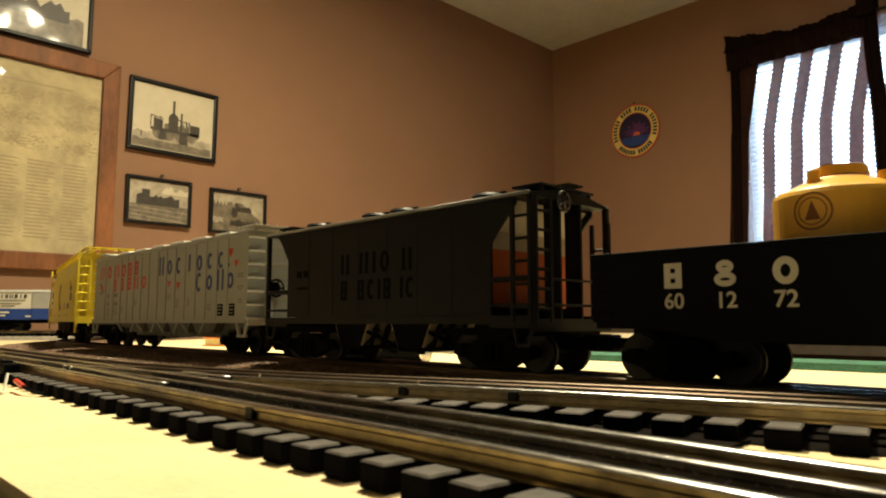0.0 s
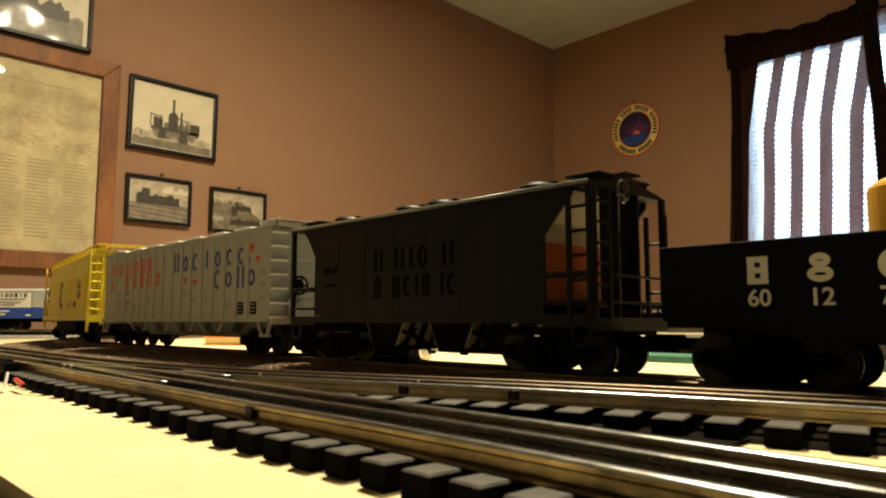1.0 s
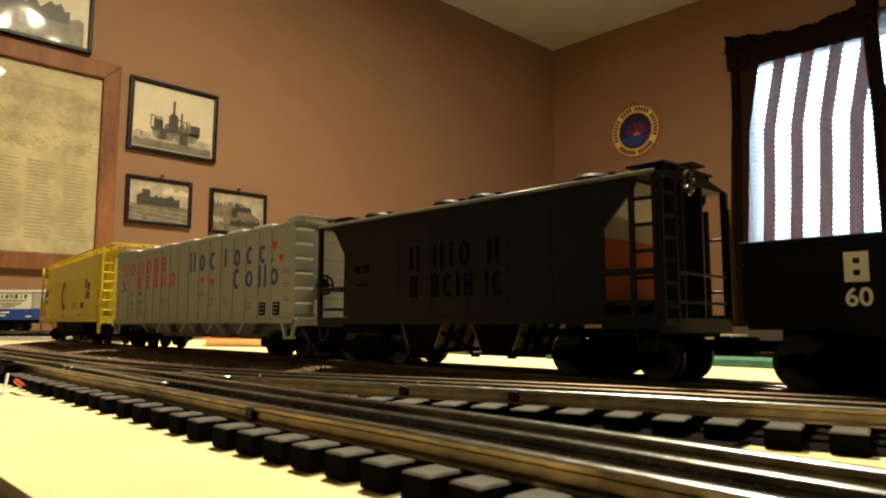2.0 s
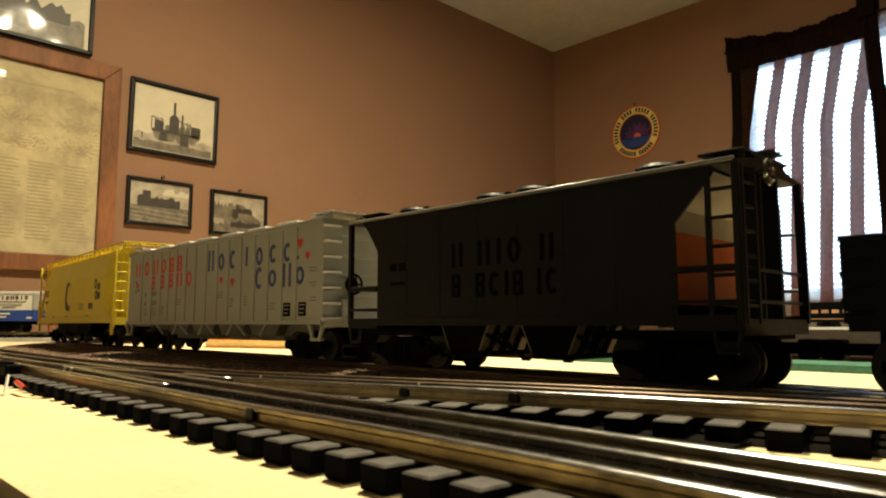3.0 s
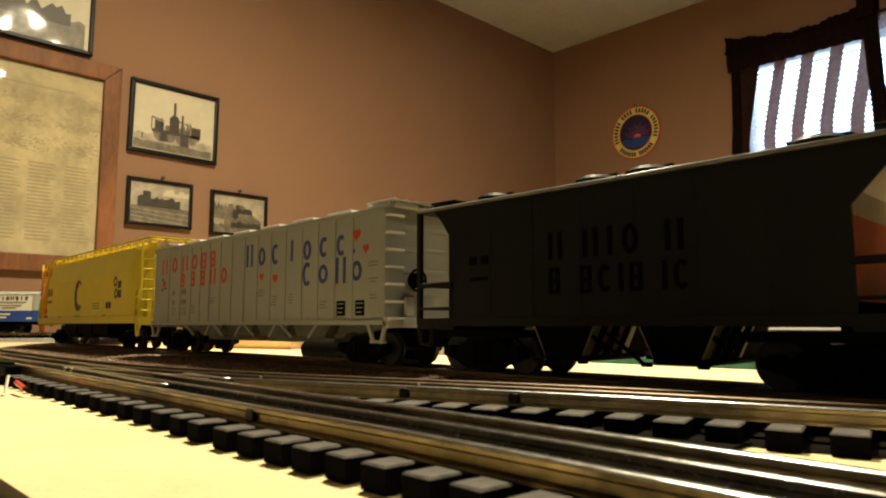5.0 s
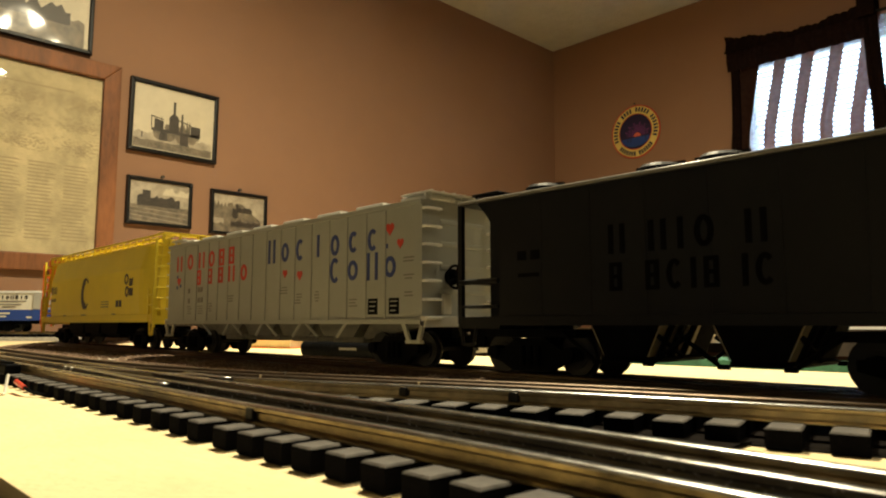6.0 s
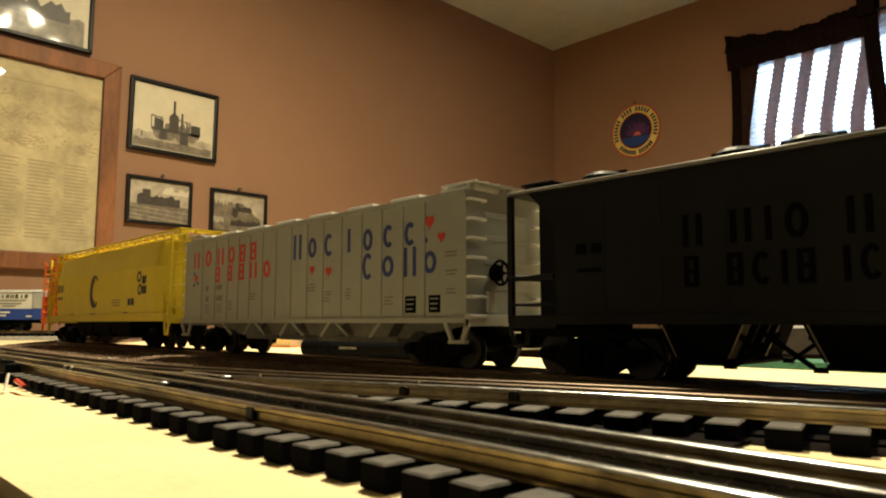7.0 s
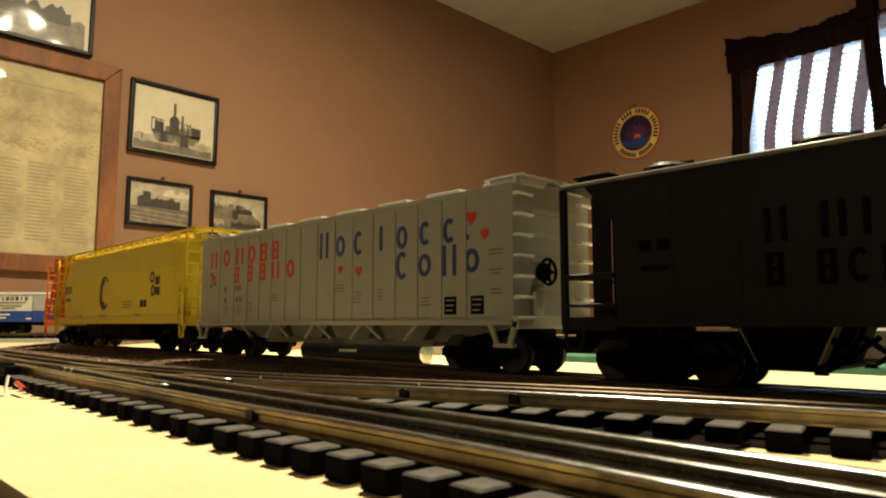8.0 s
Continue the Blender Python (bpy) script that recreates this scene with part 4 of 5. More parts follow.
def grey_hopper():
    """Two-bay covered hopper with open end platforms."""
    c = thing("covered_hopper", pose(0, 0, 0), "dark grey covered hopper car with open end platforms and ladders", "freight car", "train cars")
    W, L, EV = 0.0370, 0.134, 0.0940
    S0 = 0.0245
    # tub: side sheets with slope ends
    for s in (-1, 1):
        y0, y1 = (-W, -W + 0.0015) if s < 0 else (W - 0.0015, W)
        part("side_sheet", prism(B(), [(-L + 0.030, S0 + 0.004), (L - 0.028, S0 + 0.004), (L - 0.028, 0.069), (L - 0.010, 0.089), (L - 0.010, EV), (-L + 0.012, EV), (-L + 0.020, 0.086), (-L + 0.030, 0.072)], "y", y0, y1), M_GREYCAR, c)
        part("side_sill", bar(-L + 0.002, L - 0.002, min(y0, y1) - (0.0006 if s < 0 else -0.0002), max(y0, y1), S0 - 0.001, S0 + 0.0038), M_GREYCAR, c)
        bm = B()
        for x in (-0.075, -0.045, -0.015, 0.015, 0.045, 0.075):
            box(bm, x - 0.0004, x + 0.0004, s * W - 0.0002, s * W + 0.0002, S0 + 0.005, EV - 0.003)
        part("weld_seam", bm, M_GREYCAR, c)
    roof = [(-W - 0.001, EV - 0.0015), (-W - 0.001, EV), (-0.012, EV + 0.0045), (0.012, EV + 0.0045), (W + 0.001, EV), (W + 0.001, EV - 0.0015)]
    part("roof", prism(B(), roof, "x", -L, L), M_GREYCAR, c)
    # paler rods paint in the lamp highlight along both eaves
    for s in (-1, 1):
        part("eave_rod", rod(B(), (-L, s * (W + 0.0008), EV), (L, s * (W + 0.0008), EV), 0.0011, 12), M_EAVELIT, c, "eave edge painted paler as a lit highlight", True)
    for s in (-1, 1):
        for x in (-0.083, -0.014, 0.016, 0.092):
            bm = B()
            rod(bm, (x, s * 0.022, EV), (x, s * 0.022, EV + 0.0042), 0.0095, 24)
            rod(bm, (x, s * 0.022, EV + 0.0042), (x, s * 0.022, EV + 0.0058), 0.0108, 24, 0.0092)
            box(bm, x - 0.0125, x + 0.0125, s * 0.022 - 0.0010, s * 0.022 + 0.0010, EV + 0.0052, EV + 0.0064)
            part("roof_hatch", bm, M_GREYCAR, c)
    bm = B()
    for k in range(3):
        box(bm, -L - 0.004, L + 0.004, -0.007 + 0.005 * k, -0.003 + 0.005 * k, EV + 0.0075, EV + 0.0085)
    for i in range(9):
        box(bm, -L + 0.01 + i * 0.031, -L + 0.012 + i * 0.031, -0.007, 0.008, EV + 0.0040, EV + 0.0075)
    part("running_board", bm, M_GREYCAR, c)
    # end slope sheets, with white over orange end panels
    for s in (-1, 1):
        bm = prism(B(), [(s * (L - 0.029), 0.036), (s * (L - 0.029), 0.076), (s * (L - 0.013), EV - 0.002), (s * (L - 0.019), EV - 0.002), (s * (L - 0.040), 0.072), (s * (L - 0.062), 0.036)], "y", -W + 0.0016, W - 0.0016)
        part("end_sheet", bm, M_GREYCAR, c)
    x = L - 0.0288
    part("end_panel", bar(x, x + 0.0006, -W + 0.002, W - 0.002, 0.033, 0.0655), M_PANEL_O, c, "orange end panel")
    part("end_panel", prism(B(), [(-W + 0.002, 0.0657), (W - 0.002, 0.0657), (W - 0.002, 0.0760), (-W + 0.002, 0.0760)], "x", x, x + 0.0006), M_PANEL_W, c, "white end panel")
    part("end_panel", prism(B(), [(L - 0.0290, 0.0762), (L - 0.0284, 0.0762), (L - 0.0128, 0.0915), (L - 0.0134, 0.0915)], "y", -W + 0.002, W - 0.002), M_PANEL_W, c, "white sloping end panel")
    # platforms, posts, braces
    for s in (-1, 1):
        xe = s * L
        part("end_platform", bar(min(xe, xe - s * 0.030), max(xe, xe - s * 0.030), -W, W, S0 - 0.003, S0 + 0.0005), M_GREYCAR, c)
        part("end_sill", bar(min(xe, xe + s * 0.0015), max(xe, xe + s * 0.0015), -W, W, S0 - 0.005, S0 + 0.002), M_GREYCAR, c)
        for y in (-W + 0.001, W - 0.001):
            part("corner_post", bar(xe - 0.0016, xe + 0.0016, y - 0.0014, y + 0.0014, S0, EV - 0.001), M_GREYCAR, c)
        for y in (-0.010, 0.010):
            part("bulkhead_plate", bar(min(xe, xe - s * 0.011), max(xe, xe - s * 0.011), y - 0.0008, y + 0.0008, S0 + 0.0006, EV - 0.001), M_GREYCAR, c)
        bm = B()
        for z in (0.034, 0.048):
            rod(bm, (xe, -W, z), (xe, W, z), 0.0008, 6)
            rod(bm, (xe, -W, z), (xe - s * 0.029, -W, z), 0.0016 if z > 0.04 else 0.0008, 6)
        part("grab_iron", bm, M_GREYCAR, c)
        w = part("end_walk", bar(min(xe - s * 0.021, xe), max(xe - s * 0.021, xe), -0.027, 0.024, EV + 0.0056, EV + 0.0070, 0.0004), M_GREYCAR, c)
        for y in (-0.024, -0.012, 0.012, 0.021):
            part("support", bar(xe - s * 0.002 - 0.001, xe - s * 0.002 + 0.001, y - 0.001, y + 0.001, EV - 0.0005, EV + 0.0056), M_GREYCAR, w)
        coupler(c, xe - s * 0.002, s)
    ladder(c, (L - 0.012, -W - 0.0004), (L, -W - 0.0004), (S0 + 0.002, EV - 0.006), 5, M_GREYCAR)
    ladder(c, (L + 0.001, -W + 0.003), (L + 0.001, -W + 0.016), (S0 + 0.002, EV - 0.004), 6, M_GREYCAR)
    ladder(c, (-L - 0.001, W - 0.003), (-L - 0.001, W - 0.016), (S0 + 0.002, EV - 0.004), 6, M_GREYCAR)
    ladder(c, (L - 0.010, W - 0.001), (L + 0.0015, W - 0.001), (S0 + 0.002, EV - 0.012), 2, M_GREYCAR)
    brake_wheel(c, L + 0.001, -0.013, EV - 0.003, 0.0055, M_RAILDARK, 0.004)
    for s in (-1, 1):
        bm = B()
        x = s * (L - 0.006)
        for a, b in (((x - 0.006, S0 - 0.002), (x - 0.004, 0.0125)), ((x + 0.006, S0 - 0.002), (x + 0.004, 0.0125)), ((x - 0.004, 0.0125), (x + 0.004, 0.0125))):
            rod(bm, (a[0], -W + 0.0005, a[1]), (b[0], -W + 0.0005, b[1]), 0.0011, 6)
        part("step", bm, M_GREYCAR, c)
    # underside: bolster decks over the trucks, two hopper bays with outlets and braces
    for s in (-1, 1):
        part("bolster_deck", bar(min(s * 0.058, s * (L - 0.003)), max(s * 0.058, s * (L - 0.003)), -W + 0.005, W - 0.005, 0.0172, 0.0212), M_UNDER, c)
    part("center_sill", bar(-L + 0.002, L - 0.002, -0.0065, 0.0065, 0.0246, 0.0310), M_UNDER, c)
    for s in (-1, 1):
        x = s * 0.031
        part("bay", prism(B(), [(x - 0.020, S0 + 0.004), (x + 0.020, S0 + 0.004), (x + 0.011, 0.0085), (x - 0.011, 0.0085)], "y", -W + 0.006, W - 0.006), M_UNDER, c)
        part("outlet", bar(x - 0.013, x + 0.013, -W + 0.008, W - 0.008, 0.0060, 0.0084, 0.0008), M_BLACK, c)
        for y in (-W + 0.004, W - 0.004):
            for k in (-1, 1):
                bm = rod(B(), (x + k * 0.016, y, 0.007), (x + k * 0.034, y, 0.020), 0.0011, 6)
                box(bm, min(x + k * 0.011, x + k * 0.016), max(x + k * 0.011, x + k * 0.016), y - 0.001, y + 0.001, 0.005, 0.0072)
                part("brace", bm, M_BLACK, c)
        for k in (-1, 1):
            lo, hi = x + k * 0.0114, x + k * 0.0196
            # pale sheet paints in the board's bounce light on the slope
            part("slope_sheet", prism(B(), [(lo, 0.0090), (lo + k * 0.0006, 0.0090), (hi + k * 0.0006, S0 + 0.0020), (hi, S0 + 0.0020)], "y", -W + 0.0065, 0.010), M_BAYLIT, c, "sloping bay sheet painted pale as if lit from the board")
            for y, w in ((-0.0235, 0.0020), (-0.0125, 0.0034), (-0.0010, 0.0022)):
                part("slope_rib", prism(B(), [(lo + k * 0.0008, 0.0086), (lo + k * 0.0034, 0.0086), (hi + k * 0.0034, S0 + 0.0010), (hi + k * 0.0008, S0 + 0.0010)], "y", y - w / 2, y + w / 2), M_UNDER, c)
            part("slope_strut", rod(B(), (lo + k * 0.0060, -W + 0.007, 0.0185), (lo + k * 0.0040, -0.004, 0.0090), 0.0013, 6), M_UNDER, c)
    for x in (-0.0920, 0.0970):
        truck(c, x, 0.051)
    y = -W
    for cx, kind in ((-0.0301, "bars2"), (-0.0090, "bars"), (0.0022, "bar"), (0.0130, "ring"), (0.0351, "bars")):
        mark(c, "letter_mark", cx, 0.0645, 0.0088, 0.0142, y, M_BLACKLETTER, kind)
    for cx, kind in ((-0.0310, "block"), (-0.0120, "block"), (-0.0010, "arc"), (0.0077, "bar"), (0.0157, "block"), (0.0300, "bar"), (0.0382, "arc")):
        mark(c, "letter_mark", cx, 0.0465, 0.0080, 0.0135, y, M_BLACKLETTER, kind)
    for cx, cz, w, h in ((-0.088, 0.0605, 0.006, 0.005), (-0.079, 0.0605, 0.006, 0.005), (-0.0835, 0.050, 0.014, 0.002)):
        mark(c, "stencil", cx, cz, w, h, y, M_BLACKLETTER, "slab")
    return c


def white_hopper():
    """Long ribbed covered hopper with coloured marks."""
    c = thing("covered_hopper", pose(0, 0, 0), "off-white ribbed covered hopper car with red and blue marks", "freight car", "train cars")
    W, L, EV, S0 = 0.0372, 0.1885, 0.1020, 0.0262
    part("body", prism(B(), [(-W + 0.001, S0), (W - 0.001, S0), (W - 0.001, EV - 0.002), (W - 0.003, EV), (-W + 0.003, EV), (-W + 0.001, EV - 0.002)], "x", -L + 0.0015, L - 0.0015), M_WHITECAR, c)
    edges = [-0.1885, -0.152, -0.1255, -0.1025, -0.083, -0.064, -0.043, -0.022, 0.0005, 0.0225, 0.0435, 0.066, 0.089, 0.1105, 0.132, 0.1525, 0.1885]
    for s in (-1, 1):
        for i, x in enumerate(edges[1:-1]):
            part("rib", bar(x - 0.0010, x + 0.0010, min(s * (W - 0.001), s * (W - 0.0003)), max(s * (W - 0.001), s * (W - 0.0003)), S0 + 0.001, EV - 0.0025, 0.0003), M_WHITECAR, c)
        part("side_sill", bar(-L, L, min(s * (W - 0.001), s * (W + 0.0008)), max(s * (W - 0.001), s * (W + 0.0008)), S0 - 0.002, S0 + 0.0012), M_WHITECAR, c)
        part("top_chord", bar(-L, L, min(s * (W - 0.001), s * (W + 0.0008)), max(s * (W - 0.001), s * (W + 0.0008)), EV - 0.003, EV), M_WHITECAR, c)
    part("roof", prism(B(), [(-W + 0.001, EV), (W - 0.001, EV), (0.012, EV + 0.003), (-0.012, EV + 0.003)], "x", -L, L), M_WHITECAR, c)
    for i in range(8):
        x = -L + 0.024 + i * 0.0485
        for s in (-1, 1):
            part("roof_hatch", bar(x - 0.015, x + 0.015, s * 0.019 - 0.011, s * 0.019 + 0.011, EV + 0.0005, EV + 0.0044, 0.0012), M_SILVER, c)
    bm = B()
    for k in range(3):
        box(bm, -L - 0.004, L + 0.004, -0.0075 + 0.005 * k, -0.0035 + 0.005 * k, EV + 0.0050, EV + 0.0060)
    part("running_board", bm, M_SILVER, c)
    for s in (-1, 1):
        w = part("end_walk", bar(min(s * (L - 0.024), s * (L + 0.004)), max(s * (L - 0.024), s * (L + 0.004)), -W + 0.004, W - 0.004, EV + 0.0046, EV + 0.0056), M_SILVER, c)
        for k in range(7):
            part("tread", bar(min(s * (L - 0.023), s * (L + 0.0035)), max(s * (L - 0.023), s * (L + 0.0035)), -W + 0.006 + k * 0.0098, -W + 0.0072 + k * 0.0098, EV + 0.0056, EV + 0.0064), M_SILVER, w)
        for y in (-W + 0.006, 0, W - 0.006):
            part("support", bar(s * (L - 0.002) - 0.001, s * (L - 0.002) + 0.001, y - 0.001, y + 0.001, EV, EV + 0.0046), M_SILVER, w)
        # corrugated end
        for z in (0.045, 0.060, 0.075, 0.089):
            part("end_rib", prism(B(), [(s * (L - 0.0015), z - 0.003), (s * (L - 0.0015), z + 0.003), (s * (L - 0.0001), z + 0.001), (s * (L - 0.0001), z - 0.001)], "y", -W + 0.017, W - 0.017), M_WHITECAR, c)
        part("end_sheet", bar(min(s * (L - 0.0015), s * (L - 0.0005)), max(s * (L - 0.0015), s * (L - 0.0005)), -W + 0.001, W - 0.001, S0, EV), M_WHITECAR, c)
        part("end_sill", bar(min(s * (L - 0.001), s * (L + 0.0035)), max(s * (L - 0.001), s * (L + 0.0035)), -W, W, S0 - 0.004, S0 + 0.003, 0.0005), M_SILVER, c)
        ladder(c, (s * (L + 0.0005), -W + 0.001), (s * (L + 0.0005), -W + 0.0140), (S0 - 0.004, EV), 7, M_RUNG, 0.0009, False, (s * 0.0032, 0))
        ladder(c, (s * (L + 0.0005), W - 0.001), (s * (L + 0.0005), W - 0.0140), (S0 - 0.004, EV), 7, M_RUNG, 0.0009, False, (s * 0.0032, 0))
        coupler(c, s * (L - 0.002), s)
        bm = B()
        for a, b in ((-0.0130, -0.0065), (0.0062, 0.0022)):
            prism(bm, [(s * L * 0.965 + s * a, S0), (s * L * 0.965 + s * (a + 0.0038), S0), (s * L * 0.965 + s * (b + 0.0026), 0.0135), (s * L * 0.965 + s * b, 0.0135)], "y", -W, -W + 0.002)
        box(bm, s * L * 0.965 - 0.0075, s * L * 0.965 + 0.0065, -W - 0.0004, -W + 0.0026, 0.0122, 0.0142)
        part("step", bm, M_WHITECAR, c)
    brake_wheel(c, L, -0.0120, 0.0540, 0.0072, M_BLACK, 0.005)
    part("brake_plate", rod(B(), (L + 0.0002, -0.0120, 0.0540), (L + 0.0030, -0.0120, 0.0540), 0.0052, 20), M_BLACK, c)
    part("brake_housing", bar(L, L + 0.0025, -0.020, -0.013, 0.030, 0.043, 0.0006), M_SILVER, c)
    # slope sheets, bays and braces under the sill
    part("center_sill", bar(-L + 0.004, L - 0.004, -0.0065, 0.0065, 0.0155, 0.0235), M_BLACK, c)
    # bays use the white paint darkened for the shade under the car
    for x in (-0.085, -0.028, 0.028, 0.085):
        part("bay", prism(B(), [(x - 0.0275, S0), (x + 0.0275, S0), (x + 0.018, 0.0150), (x - 0.018, 0.0150)], "y", -0.024, 0.024), M_BAYSHADE, c)
        part("outlet", bar(x - 0.019, x + 0.019, -0.016, 0.016, 0.0105, 0.0149, 0.0010), M_BAYSHADE, c)
        for k in (-1, 1):
            part("brace", rod(B(), (x + k * 0.027, -W + 0.001, S0), (x + k * 0.012, -W + 0.003, 0.0150), 0.0011, 6), M_WHITECAR, c)
    for s in (-1, 1):
        part("slope_sheet", prism(B(), [(s * 0.113, S0), (s * 0.180, S0), (s * 0.180, S0 - 0.002), (s * 0.108, 0.0135), (s * 0.104, 0.0150)], "y", -0.016, 0.016), M_BAYSHADE, c)
        truck(c, s * 0.150)
    y = -W + 0.0010

    def paint(name, cx, *rest):
        mark(c, name, cx - 0.0038 * min(1, max(0, (cx + 0.165) / 0.05)), *rest)
    for (cx, cz), k in zip(((-0.1642, 0.0825), (-0.1382, 0.0832), (-0.1126, 0.0834), (-0.0923, 0.0834), (-0.0729, 0.0836), (-0.0545, 0.0840)), ("bars", "ring", "bars", "ring", "block", "block")):
        paint("red_mark", cx, cz, 0.0115, 0.0150, y, M_RED, k)
    for (cx, cz), k in zip(((-0.1180, 0.0674), (-0.0950, 0.0676), (-0.0740, 0.0678), (-0.0537, 0.0680), (-0.0320, 0.0678)), ("block", "block", "block", "bars", "ring")):
        paint("red_mark", cx, cz, 0.0110, 0.0140, y, M_RED, k)
    for (cx, cz), k, h in zip(((0.0131, 0.0819), (0.0332, 0.0800), (0.0542, 0.0804), (0.0787, 0.0814), (0.0998, 0.0802), (0.1216, 0.0807), (0.1429, 0.0803)), ("bars", "ring", "arc", "bar", "ring", "arc", "arc"), (0.0190, 0.0150, 0.0165, 0.0165, 0.0150, 0.0150, 0.0150)):
        paint("blue_mark", cx, cz, 0.0105, h, y, M_BLUE, k)
    for (cx, cz), k, h in zip(((0.1000, 0.0621), (0.1212, 0.0610), (0.1429, 0.0625), (0.1613, 0.0612)), ("arc", "ring", "bars", "ring"), (0.0180, 0.0140, 0.0185, 0.0140)):
        paint("blue_mark", cx, cz, 0.0115, h, y, M_BLUE, k)
    for cx, cz, w in ((0.0338, 0.0634, 0.0065), (0.0547, 0.0612, 0.0075), (0.1610, 0.0862, 0.0085), (0.1715, 0.0760, 0.0065), (-0.1640, 0.0655, 0.008)):
        paint("red_heart", cx, cz, w, w * 1.05, y, M_RED, "heart")
    paint("blue_dot", 0.1575, 0.0750, 0.003, 0.003, y, M_BLUE, "slab")
    for cx, cz in ((-0.168, 0.070), (-0.160, 0.061), (-0.168, 0.0595)):
        paint("blue_dot", cx, cz, 0.0028, 0.003, y, M_BLUE, "slab")
    for cx in (0.1438, 0.1655):
        paint("black_panel", cx, 0.0357, 0.0100, 0.0105, y, M_BLACKLETTER, "slab", "black stencil panel")
        for k in range(3):
            cx -= 0.0038 if k == 0 else 0
            bm = plate(B(), [(cx - 0.0035, 0.0325 + 0.003 * k), (cx + 0.002 + 0.0008 * k, 0.0325 + 0.003 * k), (cx + 0.002 + 0.0008 * k, 0.0332 + 0.003 * k), (cx - 0.0035, 0.0332 + 0.003 * k)], y - 0.00025, 0.0002)
            part("stencil", bm, M_WHITECAR, c)
    rnd = random.Random(3)
    for cx, cz, w, n in ((0.0330, 0.0480, 0.012, 3), (0.0535, 0.0400, 0.009, 4), (0.0780, 0.041, 0.006, 4), (0.1215, 0.0365, 0.011, 3), (-0.1130, 0.034, 0.010, 4), (-0.0930, 0.036, 0.008, 4),
                         (-0.0540, 0.044, 0.010, 3), (0.1790, 0.064, 0.010, 2), (0.1790, 0.053, 0.010, 2), (0.1790, 0.042, 0.010, 2), (-0.1375, 0.034, 0.008, 4)):
        for k in range(n):
            paint("stencil", cx + rnd.uniform(-0.001, 0.001), cz + 0.0022 * k, w * rnd.uniform(0.6, 1.0), 0.0009, y, M_GREYMARK, "slab")
    for cx, cz in ((-0.1390, 0.0555), (-0.1165, 0.0560), (-0.1110, 0.0560), (-0.1385, 0.0460), (-0.1160, 0.0463), (-0.1100, 0.0463)):
        paint("stencil", cx, cz, 0.0042, 0.0046, y, M_GREYMARK, "slab")
    return c


def yellow_hopper(paint, label, marks=True):
    """Smooth-sided centre-flow covered hopper."""
    c = thing("covered_hopper", pose(0, 0, 0), label, "freight car", "train cars")
    W, L, S0 = 0.0362, 0.2075, 0.0270
    sec = [(-0.0335, S0), (-0.0352, 0.040), (-W, 0.056), (-W, 0.0835), (-0.0290, 0.1101), (-0.012, 0.1160)]
    sec = sec + [(-a, b) for a, b in reversed(sec)]
    bm = B()
    rows = []
    for x, k in ((-L + 0.014, 0.66), (-L + 0.026, 0.86), (-L + 0.034, 0.96), (-L + 0.042, 1.0), (L - 0.042, 1.0), (L - 0.034, 0.96), (L - 0.026, 0.86), (L - 0.014, 0.66)):
        rows.append([bm.verts.new((x, a * k, b)) for a, b in sec])
    for r0, r1 in zip(rows, rows[1:]):
        for i in range(len(sec)):
            j = (i + 1) % len(sec)
            bm.faces.new((r0[i], r0[j], r1[j], r1[i]))
    bm.faces.new(rows[0]), bm.faces.new(list(reversed(rows[-1])))
    part("body", bm, paint, c)
    for s in (-1, 1):
        part("side_sill", bar(-L + 0.002, L - 0.002, min(s * (W - 0.003), s * (W + 0.0004)), max(s * (W - 0.003), s * (W + 0.0004)), S0 - 0.001, S0 + 0.0075, 0.0004), paint, c)
        part("roof_rail", bar(-L + 0.010, L - 0.010, min(s * 0.0288, s * 0.0300), max(s * 0.0288, s * 0.0300), 0.1095, 0.1114), paint, c)
        part("end_sill", bar(min(s * (L - 0.006), s * L), max(s * (L - 0.006), s * L), -W, W, S0 - 0.003, S0 + 0.006), paint, c)
        part("end_frame", prism(B(), [(-W + 0.001, S0), (-W + 0.004, S0), (-0.024, 0.1101), (0.024, 0.1101), (W - 0.004, S0), (W - 0.001, S0), (0.027, 0.1140), (-0.027, 0.1140)], "x", s * (L - 0.003) - 0.001, s * (L - 0.003) + 0.001), paint, c)
        for side in (-1, 1):
            ladder(c, (s * (L - 0.001), side * (W - 0.001)), (s * (L - 0.001), side * (W - 0.015)), (S0 - 0.004, 0.1127), 8, paint, 0.0011)
            ladder(c, (s * (L - 0.001), side * W), (s * (L - 0.013), side * W), (S0 + 0.001, 0.060), 3, paint, 0.0009)
        bm = bar(min(s * (L - 0.020), s * (L + 0.002)), max(s * (L - 0.020), s * (L + 0.002)), -0.029, 0.029, 0.1199, 0.1212)
        for y in (-0.028, -0.010, 0.010, 0.028):
            box(bm, s * (L - 0.002) - 0.001, s * (L - 0.002) + 0.001, y - 0.001, y + 0.001, 0.1101, 0.1199)
        part("end_walk", bm, paint, c)
        coupler(c, s * (L - 0.002), s)
        bm = B()
        x = s * (L - 0.007)
        for a, b in (((x - 0.005, S0), (x - 0.003, 0.0130)), ((x + 0.005, S0), (x + 0.003, 0.0130)), ((x - 0.003, 0.0130), (x + 0.003, 0.0130))):
            rod(bm, (a[0], -W + 0.001, a[1]), (b[0], -W + 0.001, b[1]), 0.0011, 6)
        part("step", bm, paint, c)
    bm = B()
    for k in (-1, 1):
        box(bm, -L + 0.004, L - 0.004, k * 0.028 - 0.0012, k * 0.028 + 0.0012, 0.1186, 0.1206)
